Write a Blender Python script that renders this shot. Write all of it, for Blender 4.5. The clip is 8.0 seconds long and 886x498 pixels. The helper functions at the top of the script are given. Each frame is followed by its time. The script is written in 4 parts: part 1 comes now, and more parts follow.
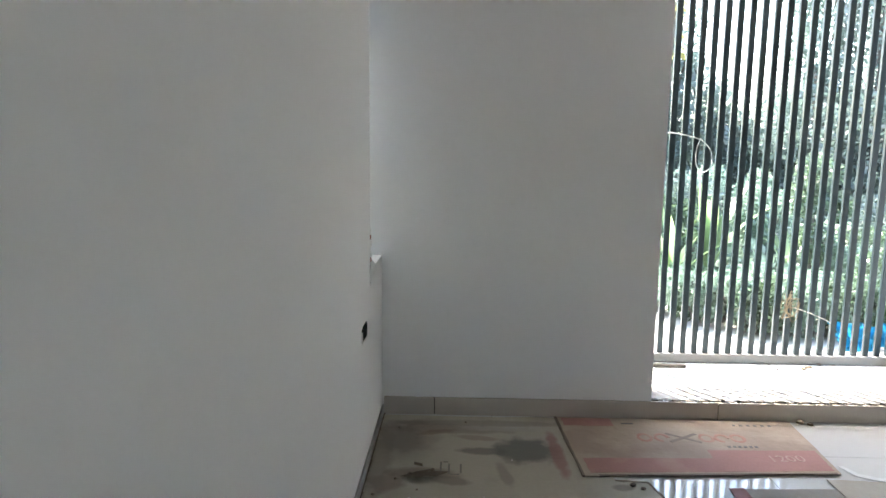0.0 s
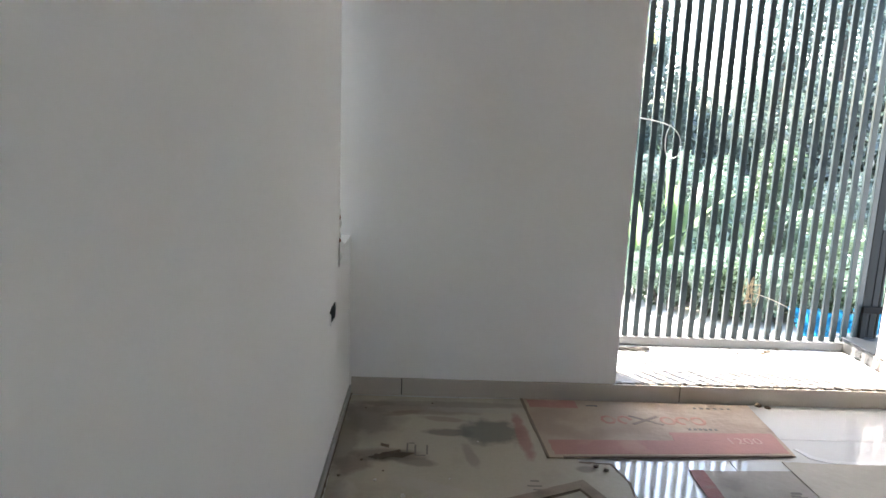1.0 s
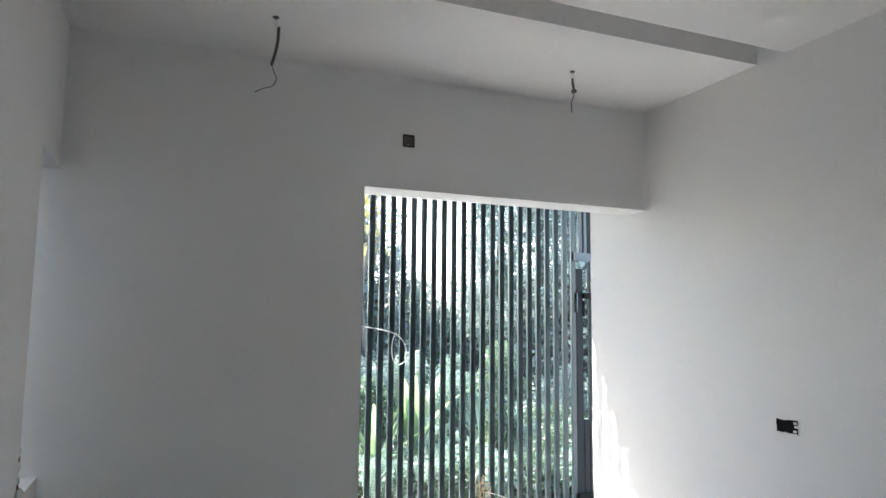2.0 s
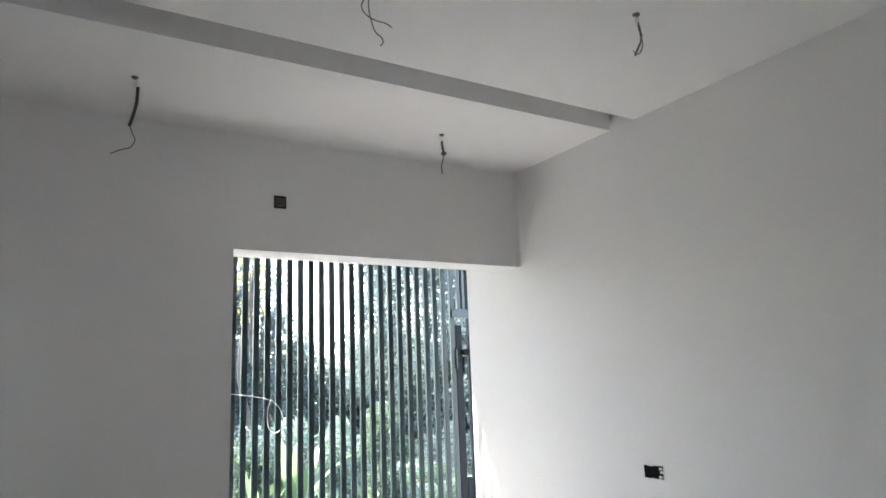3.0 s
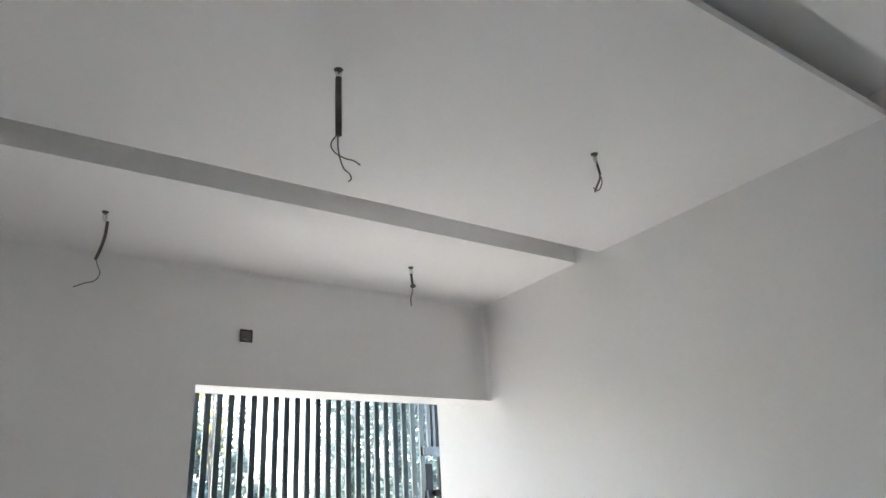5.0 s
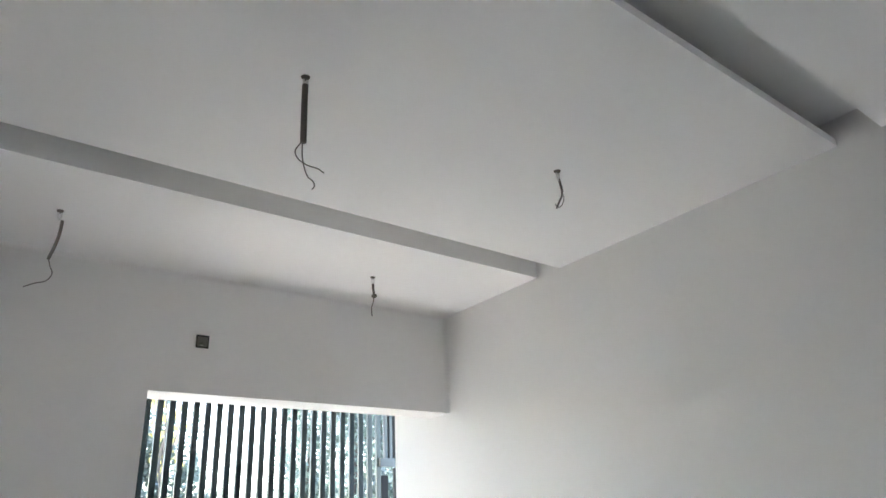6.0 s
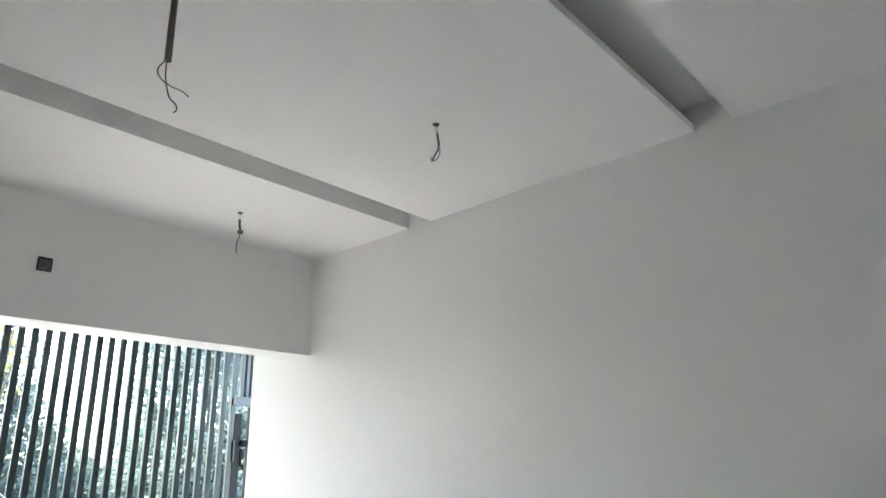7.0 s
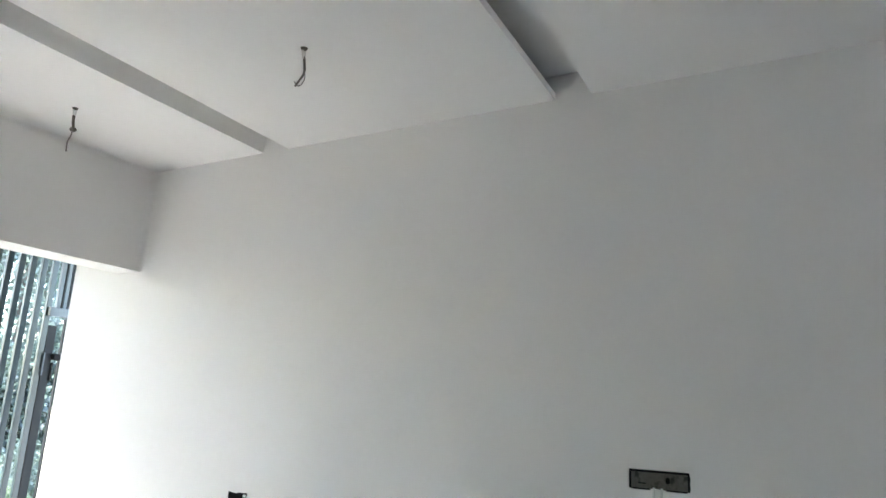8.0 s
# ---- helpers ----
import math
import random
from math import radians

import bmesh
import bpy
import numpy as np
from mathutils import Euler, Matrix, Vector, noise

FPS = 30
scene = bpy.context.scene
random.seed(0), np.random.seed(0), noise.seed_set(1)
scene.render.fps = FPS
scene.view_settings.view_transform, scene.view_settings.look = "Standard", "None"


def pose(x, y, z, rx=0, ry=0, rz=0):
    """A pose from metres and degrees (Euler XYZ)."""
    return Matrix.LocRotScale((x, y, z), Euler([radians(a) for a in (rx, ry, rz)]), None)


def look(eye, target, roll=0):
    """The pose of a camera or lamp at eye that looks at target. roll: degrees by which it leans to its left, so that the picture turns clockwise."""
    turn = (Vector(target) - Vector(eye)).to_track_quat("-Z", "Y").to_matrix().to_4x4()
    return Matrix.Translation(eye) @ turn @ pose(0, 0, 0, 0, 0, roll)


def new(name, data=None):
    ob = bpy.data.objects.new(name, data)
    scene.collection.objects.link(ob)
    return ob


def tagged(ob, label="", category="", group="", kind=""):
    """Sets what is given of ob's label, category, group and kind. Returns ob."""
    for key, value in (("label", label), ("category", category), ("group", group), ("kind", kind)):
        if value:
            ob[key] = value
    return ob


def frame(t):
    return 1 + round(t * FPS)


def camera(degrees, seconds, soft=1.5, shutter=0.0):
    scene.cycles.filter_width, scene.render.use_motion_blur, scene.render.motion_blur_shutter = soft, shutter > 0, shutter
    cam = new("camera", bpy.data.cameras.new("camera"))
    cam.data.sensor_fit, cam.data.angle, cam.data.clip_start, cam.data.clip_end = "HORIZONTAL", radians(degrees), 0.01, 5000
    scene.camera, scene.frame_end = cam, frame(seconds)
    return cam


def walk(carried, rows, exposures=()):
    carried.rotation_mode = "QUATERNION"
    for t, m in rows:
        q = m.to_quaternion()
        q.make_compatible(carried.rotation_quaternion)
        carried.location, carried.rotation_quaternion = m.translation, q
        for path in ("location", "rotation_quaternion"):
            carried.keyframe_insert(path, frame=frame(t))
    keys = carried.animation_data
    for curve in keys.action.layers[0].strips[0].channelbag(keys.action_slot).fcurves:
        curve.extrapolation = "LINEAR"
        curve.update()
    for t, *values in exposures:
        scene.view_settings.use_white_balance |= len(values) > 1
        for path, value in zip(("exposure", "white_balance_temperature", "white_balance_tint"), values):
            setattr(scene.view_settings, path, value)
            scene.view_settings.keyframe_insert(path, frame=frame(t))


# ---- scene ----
cam = camera(65.6, 8.0)
PATH = [
    (0, (0.408, 0.579, 1.457), (0.358, 2.554, 1.145), 0.61),
    (0.2, (0.418, 0.613, 1.45), (0.329, 2.566, 1.026), -0.16),
    (0.5, (0.42, 0.619, 1.446), (0.302, 2.54, 0.903), 0.25),
    (0.8, (0.381, 0.619, 1.461), (0.33, 2.559, 0.977), 1.2),
    (1, (0.397, 0.597, 1.473), (0.442, 2.562, 1.1), 2.14),
    (1.2, (0.414, 0.626, 1.507), (0.639, 2.593, 1.222), 2.02),
    (1.5, (0.467, 0.616, 1.542), (0.924, 2.559, 1.418), 2.5),
    (1.7, (0.479, 0.586, 1.547), (1.06, 2.5, 1.586), 1.5),
    (2, (0.496, 0.586, 1.54), (1.229, 2.434, 1.761), 0.6),
    (2.2, (0.509, 0.584, 1.543), (1.312, 2.395, 1.813), -0.4),
    (3.3, (0.58, 0.547, 1.568), (1.655, 2.188, 1.955), -2.5),
    (3.5, (0.592, 0.55, 1.571), (1.7, 2.171, 1.953), -2.5),
    (4, (0.62, 0.55, 1.579), (1.751, 2.126, 2.064), -2.2),
    (4.5, (0.603, 0.55, 1.578), (1.68, 2.134, 2.153), -2.7),
    (4.7, (0.59, 0.551, 1.569), (1.631, 2.119, 2.247), -2.7),
    (5.8, (0.575, 0.544, 1.554), (1.653, 2.033, 2.342), -3.0),
    (6, (0.584, 0.539, 1.556), (1.702, 2.008, 2.324), -2.7),
    (6.5, (0.6, 0.542, 1.561), (1.853, 1.93, 2.271), -1.8),
    (7, (0.617, 0.514, 1.555), (2.026, 1.793, 2.172), -1.0),
    (7.3, (0.634, 0.518, 1.548), (2.071, 1.779, 2.136), -1.1),
    (7.5, (0.623, 0.512, 1.543), (2.119, 1.727, 2.081), -1.1),
    (7.8, (0.637, 0.522, 1.544), (2.266, 1.576, 2.032), 1.7),
    (8, (0.621, 0.5, 1.546), (2.314, 1.461, 2.006), 2.9),
]
EXPOSURES = [
    (0.0, 4.17, 7020, 8.7), (0.5, 4.30, 7270, 11.2), (1.0, 4.25, 7120, 11.2), (1.5, 3.70, 6620, 8.7), (2.0, 3.73, 6720, 9.2), (3.5, 4.02, 6890, 10.7),
    (4.5, 4.18, 6910, 11.2), (6.0, 4.33, 6870, 9.7), (7.0, 4.33, 6870, 8.2), (8.0, 4.43, 6850, 7.7)]
walk(cam, [(t, look(eye, target, roll)) for t, eye, target, roll in PATH], EXPOSURES)

# ---- world, sun ----
SUN_WAY = Vector((0.68, -1.0, -2.1)).normalized()
world = bpy.data.worlds.new("world")
scene.world = world
world.use_nodes = True
wn = world.node_tree.nodes
sky = wn.new("ShaderNodeTexSky")
sky.sky_type = "NISHITA"
sky.sun_disc = False
sky.sun_elevation = math.asin(-SUN_WAY.z)
sky.sun_rotation = math.atan2(-SUN_WAY.x, -SUN_WAY.y)
sky.dust_density = 2.0
world.node_tree.links.new(sky.outputs[0], wn["Background"].inputs[0])
wn["Background"].inputs[1].default_value = 0.15
sun = new("sun", bpy.data.lights.new("sun", "SUN"))
sun.data.energy, sun.data.angle, sun.data.color = 2.1, radians(0.6), (1.0, 0.965, 0.925)
sun.matrix_world = look((0, 8, 12), Vector((0, 8, 12)) + SUN_WAY)


# ---- materials ----
def mat(name, colour, rough=0.6, vary=0.08, scale=3.0, fine=60.0, bump=0.1, bump_scale=40.0, metal=0.0, spec=0.5,
        stain=None, stain_scale=1.5, stain_at=0.55, rough_vary=0.0, per_object=0.0, per_island=0.0):
    m = bpy.data.materials.new(name)
    m.use_nodes = True
    n, l = m.node_tree.nodes, m.node_tree.links
    b = n["Principled BSDF"]
    b.inputs["Roughness"].default_value, b.inputs["Metallic"].default_value = rough, metal
    b.inputs["Specular IOR Level"].default_value = spec
    co = n.new("ShaderNodeTexCoord")

    def noise_of(s, detail=4.0):
        t = n.new("ShaderNodeTexNoise")
        t.inputs["Scale"].default_value, t.inputs["Detail"].default_value = s, detail
        l.new(co.outputs["Object"], t.inputs["Vector"])
        return t.outputs["Fac"]

    def mathn(op, a, c):
        k = n.new("ShaderNodeMath")
        k.operation = op
        for i, v in enumerate((a, c)):
            if isinstance(v, (int, float)):
                k.inputs[i].default_value = v
            else:
                l.new(v, k.inputs[i])
        return k.outputs[0]

    big, small = noise_of(scale), noise_of(fine)
    value = mathn("ADD", mathn("MULTIPLY", mathn("SUBTRACT", big, 0.5), 2 * vary), mathn("MULTIPLY", mathn("SUBTRACT", small, 0.5), vary))
    value = mathn("ADD", value, 1.0)
    if per_object:
        info = n.new("ShaderNodeObjectInfo")
        value = mathn("ADD", value, mathn("MULTIPLY", mathn("SUBTRACT", info.outputs["Random"], 0.5), per_object))
    if per_island:
        info = n.new("ShaderNodeNewGeometry")
        value = mathn("ADD", value, mathn("MULTIPLY", mathn("SUBTRACT", info.outputs["Random Per Island"], 0.5), per_island))
    base = n.new("ShaderNodeMix")
    base.data_type, base.blend_type = "RGBA", "MULTIPLY"
    base.inputs["Factor"].default_value = 1.0
    base.inputs["A"].default_value = (*colour, 1)
    l.new(value, base.inputs["B"])
    out = base.outputs["Result"]
    if stain:
        ramp = n.new("ShaderNodeValToRGB")
        ramp.color_ramp.elements[0].position, ramp.color_ramp.elements[1].position = stain_at, stain_at + 0.14
        l.new(noise_of(stain_scale, 6.0), ramp.inputs[0])
        mix = n.new("ShaderNodeMix")
        mix.data_type = "RGBA"
        mix.inputs["B"].default_value = (*stain, 1)
        l.new(mathn("MULTIPLY", ramp.outputs["Color"], 0.75), mix.inputs["Factor"])
        l.new(out, mix.inputs["A"])
        out = mix.outputs["Result"]
    l.new(out, b.inputs["Base Color"])
    if rough_vary:
        l.new(mathn("ADD", mathn("MULTIPLY", mathn("SUBTRACT", noise_of(scale * 1.7, 6.0), 0.45), rough_vary), rough), b.inputs["Roughness"])
    if bump:
        k = n.new("ShaderNodeBump")
        k.inputs["Strength"].default_value, k.inputs["Distance"].default_value = bump, 0.01
        l.new(mathn("ADD", noise_of(bump_scale, 3.0), mathn("MULTIPLY", noise_of(bump_scale * 0.08, 2.0), 2.0)), k.inputs["Height"])
        l.new(k.outputs[0], b.inputs["Normal"])
    return m


def leaf_mat(name, colour, through_colour, per_island=0.7):
    m = mat(name, colour, 0.24, 0.2, 2.0, 20.0, 0.0, spec=0.9, per_island=per_island)
    n, l = m.node_tree.nodes, m.node_tree.links
    t, mix = n.new("ShaderNodeBsdfTranslucent"), n.new("ShaderNodeMixShader")
    t.inputs[0].default_value = (*through_colour, 1)
    mix.inputs[0].default_value = 0.45
    l.new(n["Principled BSDF"].outputs[0], mix.inputs[1])
    l.new(t.outputs[0], mix.inputs[2])
    l.new(mix.outputs[0], n["Material Output"].inputs[0])
    return m


def blots(m, rows):
    """Soft-edged dirt of its own shape on a sheet. Rows: x, y, half length, half width, turn in degrees, colour, strength."""
    n, l = m.node_tree.nodes, m.node_tree.links
    b = n["Principled BSDF"]
    co, t = n.new("ShaderNodeTexCoord"), n.new("ShaderNodeTexNoise")
    t.inputs["Scale"].default_value, t.inputs["Detail"].default_value = 14.0, 5.0
    l.new(co.outputs["Object"], t.inputs["Vector"])
    for x, y, a, w, turn, colour, strength in rows:
        mp, ln, ad, rp, mx = (n.new("ShaderNode" + k) for k in ("Mapping", "VectorMath", "Math", "MapRange", "Mix"))
        mp.vector_type = "TEXTURE"
        mp.inputs["Location"].default_value, mp.inputs["Rotation"].default_value, mp.inputs["Scale"].default_value = (x, y, 0), (0, 0, radians(turn)), (a, w, 1)
        l.new(co.outputs["Object"], mp.inputs["Vector"])
        ln.operation = "LENGTH"
        l.new(mp.outputs[0], ln.inputs[0])
        ad.operation = "ADD"
        l.new(ln.outputs["Value"], ad.inputs[0])
        l.new(t.outputs["Fac"], ad.inputs[1])
        rp.inputs["From Min"].default_value, rp.inputs["From Max"].default_value = 1.62, 1.2
        rp.inputs["To Min"].default_value, rp.inputs["To Max"].default_value = 0.0, strength
        l.new(ad.outputs[0], rp.inputs["Value"])
        mx.data_type = "RGBA"
        l.new(rp.outputs[0], mx.inputs["Factor"])
        l.new(b.inputs["Base Color"].links[0].from_socket, mx.inputs["A"])
        mx.inputs["B"].default_value = (*colour, 1)
        l.new(mx.outputs["Result"], b.inputs["Base Color"])
    return m


WALL = mat("wall_paint", (0.86, 0.85, 0.83), 0.5, 0.02, 1.2, 25.0, 0.06, 30.0, spec=0.4, rough_vary=0.12)
CEIL = mat("ceiling_paint", (0.87, 0.865, 0.85), 0.7, 0.015, 1.0, 20.0, 0.03, 30.0, spec=0.3)
OUTWALL = mat("outside_plaster", (0.78, 0.77, 0.74), 0.75, 0.06, 1.0, 30.0, 0.15, 40.0, stain=(0.55, 0.53, 0.48), stain_scale=0.8)
TILE = mat("floor_tile", (0.56, 0.555, 0.54), 0.05, 0.05, 4.0, 90.0, 0.02, 11.0, spec=0.6, rough_vary=0.11, per_object=0.03,
           stain=(0.46, 0.44, 0.41), stain_scale=2.2, stain_at=0.6)
GROUT = mat("grout", (0.05, 0.045, 0.04), 0.9, 0.1)
SKIRT = mat("skirting_tile", (0.50, 0.45, 0.385), 0.25, 0.05, 3.0, 120.0, 0.02, spec=0.5, per_object=0.05)
CEMENT = mat("cement", (0.34, 0.325, 0.30), 0.9, 0.15, 6.0, 90.0, 0.6, 60.0)
SILL = mat("sill_stone", (0.36, 0.345, 0.32), 0.55, 0.1, 5.0, 120.0, 0.1, 80.0, stain=(0.24, 0.22, 0.2), stain_scale=6.0)
BALCONY = mat("balcony_tile", (0.75, 0.76, 0.77), 0.4, 0.05, 3.0, 90.0, 0.05, per_object=0.05)
WELL = mat("well_plaster", (0.85, 0.81, 0.72), 0.75, 0.06, 1.0, 30.0, 0.15, 40.0, stain=(0.60, 0.56, 0.48), stain_scale=0.8)
KERB = mat("kerb_stone", (0.21, 0.21, 0.205), 0.6, 0.1, 6.0, 90.0, 0.1, 60.0)
GRANITE = mat("dark_granite", (0.05, 0.055, 0.06), 0.3, 0.3, 30.0, 200.0, 0.0)
STEEL = mat("grille_paint", (0.028, 0.042, 0.047), 0.2, 0.08, 4.0, 60.0, 0.015, 50.0, spec=0.28, per_object=0.12)
GATE_DARK = mat("gate_dark_paint", (0.012, 0.014, 0.015), 0.6, 0.1, 4.0, 60.0, 0.03, 50.0, spec=0.1)
# paler paint of the rail, also used for bars that catch light
GATE_RAIL_LIT = mat("gate_rail_lit_stile_paint", (0.062, 0.08, 0.09), 0.5, 0.1, 4.0, 60.0, 0.03, 50.0, spec=0.3)
FADED = mat("faded_print", (0.20, 0.175, 0.15), 0.8, 0.25, 8.0, 80.0, 0.0)
CARD = mat("cardboard", (0.375, 0.295, 0.22), 0.8, 0.18, 4.0, 70.0, 0.35, 25.0, stain=(0.29, 0.215, 0.165), stain_scale=3.4, stain_at=0.47)
EDGE_DARK = mat("dark_edge_and_gap", (0.165, 0.125, 0.095), 0.9, 0.15, 20.0, 200.0, 0.3)
CARD_TAN = mat("cardboard_strip", (0.25, 0.205, 0.16), 0.8, 0.2, 7.0, 80.0, 0.3, stain=(0.155, 0.12, 0.09), stain_scale=6.5, stain_at=0.5)
DUSTY = mat("dusty_cardboard", (0.33, 0.30, 0.245), 0.65, 0.14, 1.8, 60.0, 0.25, 20.0, stain=(0.23, 0.20, 0.17), stain_scale=2.1, stain_at=0.52)
DIRTY = mat("dirty_cardboard", (0.395, 0.352, 0.275), 0.6, 0.14, 1.8, 60.0, 0.25, 20.0, stain=(0.27, 0.235, 0.185), stain_scale=2.1, stain_at=0.52)
blots(DIRTY, [(0.735, 3.672, 0.165, 0.14, 0, (0.095, 0.10, 0.085), 0.8), (0.53, 3.652, 0.12, 0.04, 0, (0.11, 0.10, 0.085), 0.7), (0.88, 3.645, 0.27, 0.035, 92, (0.27, 0.12, 0.11), 0.75),
              (0.25, 3.42, 0.16, 0.06, 0, (0.14, 0.10, 0.075), 0.55), (0.10, 3.33, 0.10, 0.08, 40, (0.15, 0.10, 0.085), 0.6), (0.12, 3.80, 0.12, 0.2, 20, (0.16, 0.145, 0.125), 0.6),
              (0.40, 3.9, 0.35, 0.06, 0, (0.17, 0.135, 0.11), 0.5), (0.7, 3.93, 0.3, 0.05, 0, (0.40, 0.36, 0.32), 0.5),
              (0.30, 3.86, 0.10, 0.03, 15, (0.16, 0.10, 0.075), 0.55), (0.17, 3.97, 0.09, 0.03, 0, (0.13, 0.095, 0.075), 0.5), (0.50, 3.80, 0.12, 0.03, -10, (0.19, 0.12, 0.095), 0.45),
              (0.20, 2.95, 0.16, 0.05, 35, (0.22, 0.19, 0.16), 0.5), (0.45, 3.15, 0.2, 0.05, -20, (0.44, 0.40, 0.35), 0.4), (0.10, 3.10, 0.05, 0.1, 0, (0.45, 0.42, 0.38), 0.4),
              (0.62, 3.42, 0.03, 0.12, 10, (0.20, 0.165, 0.14), 0.5), (0.05, 3.55, 0.06, 0.35, 0, (0.17, 0.15, 0.12), 0.55), (0.06, 2.85, 0.05, 0.4, 0, (0.20, 0.18, 0.145), 0.45), (0.55, 3.98, 0.5, 0.04, 0, (0.17, 0.15, 0.125), 0.5), (0.38, 3.36, 0.10, 0.04, -15, (0.15, 0.125, 0.10), 0.6), (1.12, 3.33, 0.05, 0.03, 0, (0.12, 0.10, 0.085), 0.6)])
GREYCARD = mat("grey_cardboard", (0.265, 0.24, 0.21), 0.75, 0.16, 2.5, 70.0, 0.2, 25.0, stain=(0.17, 0.15, 0.14), stain_scale=3.0)
RED = mat("faded_red_print", (0.355, 0.175, 0.15), 0.75, 0.2, 4.0, 80.0, 0.1, stain=(0.42, 0.27, 0.20), stain_scale=4.0, stain_at=0.56)
MARK = mat("worn_mark_print", (0.39, 0.185, 0.145), 0.8, 0.25, 9.0, 80.0, 0.1, stain=(0.38, 0.28, 0.205), stain_scale=9.0, stain_at=0.5)
MARKDARK = mat("worn_dark_mark", (0.20, 0.15, 0.125), 0.8, 0.25, 9.0, 80.0, 0.1, stain=(0.33, 0.25, 0.185), stain_scale=9.0, stain_at=0.55)
MAROON = mat("maroon_print", (0.19, 0.068, 0.065), 0.7, 0.25, 7.0, 80.0, 0.2, stain=(0.19, 0.145, 0.125), stain_scale=9.0, stain_at=0.54)
PRINT = mat("dark_print", (0.13, 0.12, 0.11), 0.8, 0.25, 8.0, 80.0, 0.0)
WHITEINK = mat("pale_print", (0.45, 0.285, 0.24), 0.8, 0.15, 8.0)
FILM = mat("plastic_film", (0.72, 0.72, 0.71), 0.12, 0.06, 5.0, 90.0, 0.012, 9.0, spec=0.8, rough_vary=0.03)
FILM.node_tree.nodes["Principled BSDF"].inputs["IOR"].default_value = 1.9
RAG = mat("dusty_rag", (0.17, 0.155, 0.145), 0.9, 0.3, 18.0, 150.0, 0.4, 60.0, stain=(0.07, 0.06, 0.058), stain_scale=16.0, stain_at=0.5)
DRYLEAF = mat("dry_scrap", (0.15, 0.11, 0.075), 0.8, 0.3, 30.0, 120.0, 0.2)
CRUMB = mat("plaster_crumb", (0.55, 0.53, 0.50), 0.9, 0.1)
BLACK = mat("black_plastic_and_hole_shade", (0.012, 0.012, 0.012), 0.9, 0.2, 20.0, spec=0.03)
BOXGREY = mat("dusty_box_metal", (0.135, 0.13, 0.115), 0.8, 0.35, 40.0, 120.0, 0.2, spec=0.1, stain=(0.02, 0.02, 0.018), stain_scale=34.0, stain_at=0.53)
CONDUIT = mat("dusty_conduit", (0.11, 0.095, 0.08), 0.6, 0.3, 30.0, 200.0, 0.3, 120.0)
WIRE = mat("wire_insulation", (0.19, 0.175, 0.16), 0.5, 0.25, 60.0)
BRICK = mat("exposed_brick", (0.30, 0.12, 0.08), 0.9, 0.2, 40.0, 150.0, 0.5)
PLASTER = mat("broken_plaster", (0.84, 0.83, 0.81), 0.9, 0.06, 30.0, 150.0, 0.5)
TARP = mat("blue_tarpaulin", (0.003, 0.27, 0.44), 0.4, 0.15, 8.0, 60.0, 0.2, 30.0)
ROPE = mat("pale_rope", (0.62, 0.58, 0.50), 0.8, 0.1, 40.0)
STRAW = mat("dry_straw_twine", (0.34, 0.27, 0.17), 0.8, 0.2, 40.0)
CABLE = mat("white_cable", (0.72, 0.72, 0.70), 0.5, 0.05, 10.0)
SOIL = mat("sandy_ground", (0.48, 0.465, 0.44), 0.95, 0.15, 0.8, 30.0, 0.5, 12.0, stain=(0.22, 0.20, 0.14), stain_scale=0.35, stain_at=0.5)
BARK = mat("bark", (0.06, 0.055, 0.048), 0.9, 0.3, 5.0, 40.0, 0.8, 20.0)
LEAF_DARK = leaf_mat("tree_leaf", (0.072, 0.098, 0.097), (0.15, 0.215, 0.185), 1.3)
LEAF_MID = leaf_mat("shrub_leaf", (0.112, 0.158, 0.126), (0.30, 0.43, 0.325), 1.4)
LEAF_LIGHT = leaf_mat("broad_leaf", (0.105, 0.16, 0.08), (0.28, 0.42, 0.19), 0.8)
# darker copy of the shrub leaf, for the shaded gaps among the shrubs
LEAF_SHADE = leaf_mat("shaded_shrub_leaf", (0.05, 0.075, 0.05), (0.13, 0.21, 0.12), 1.4)
LEAF_YELLOW = leaf_mat("yellow_leaf", (0.20, 0.19, 0.07), (0.36, 0.34, 0.12), 0.4)


# ---- building helpers ----
def finish(name, bm, material, parent=None, label="", smooth=False):
    bmesh.ops.recalc_face_normals(bm, faces=bm.faces)
    me = bpy.data.meshes.new(name)
    bm.to_mesh(me)
    bm.free()
    me.materials.append(material)
    if smooth:
        me.shade_smooth()
    ob = new(name, me)
    if parent:
        ob.parent = parent
    if label:
        ob["label"] = label
    return ob


def part(name, bm, material, parent, label="", smooth=False):
    return finish(name, bm, material, parent, label, smooth)


def add_box(bm, x0, x1, y0, y1, z0, z1, bevel=0.0):
    g = bmesh.ops.create_cube(bm, size=1)["verts"]
    for v in g:
        v.co = (x0 + (v.co.x + 0.5) * (x1 - x0), y0 + (v.co.y + 0.5) * (y1 - y0), z0 + (v.co.z + 0.5) * (z1 - z0))
    if bevel:
        edges = list({e for v in g for e in v.link_edges})
        bmesh.ops.bevel(bm, geom=edges, offset=bevel, segments=1, affect="EDGES")
    return bm


def boxes(*rows, bevel=0.0):
    bm = bmesh.new()
    for r in rows:
        add_box(bm, *r, bevel=bevel)
    return bm


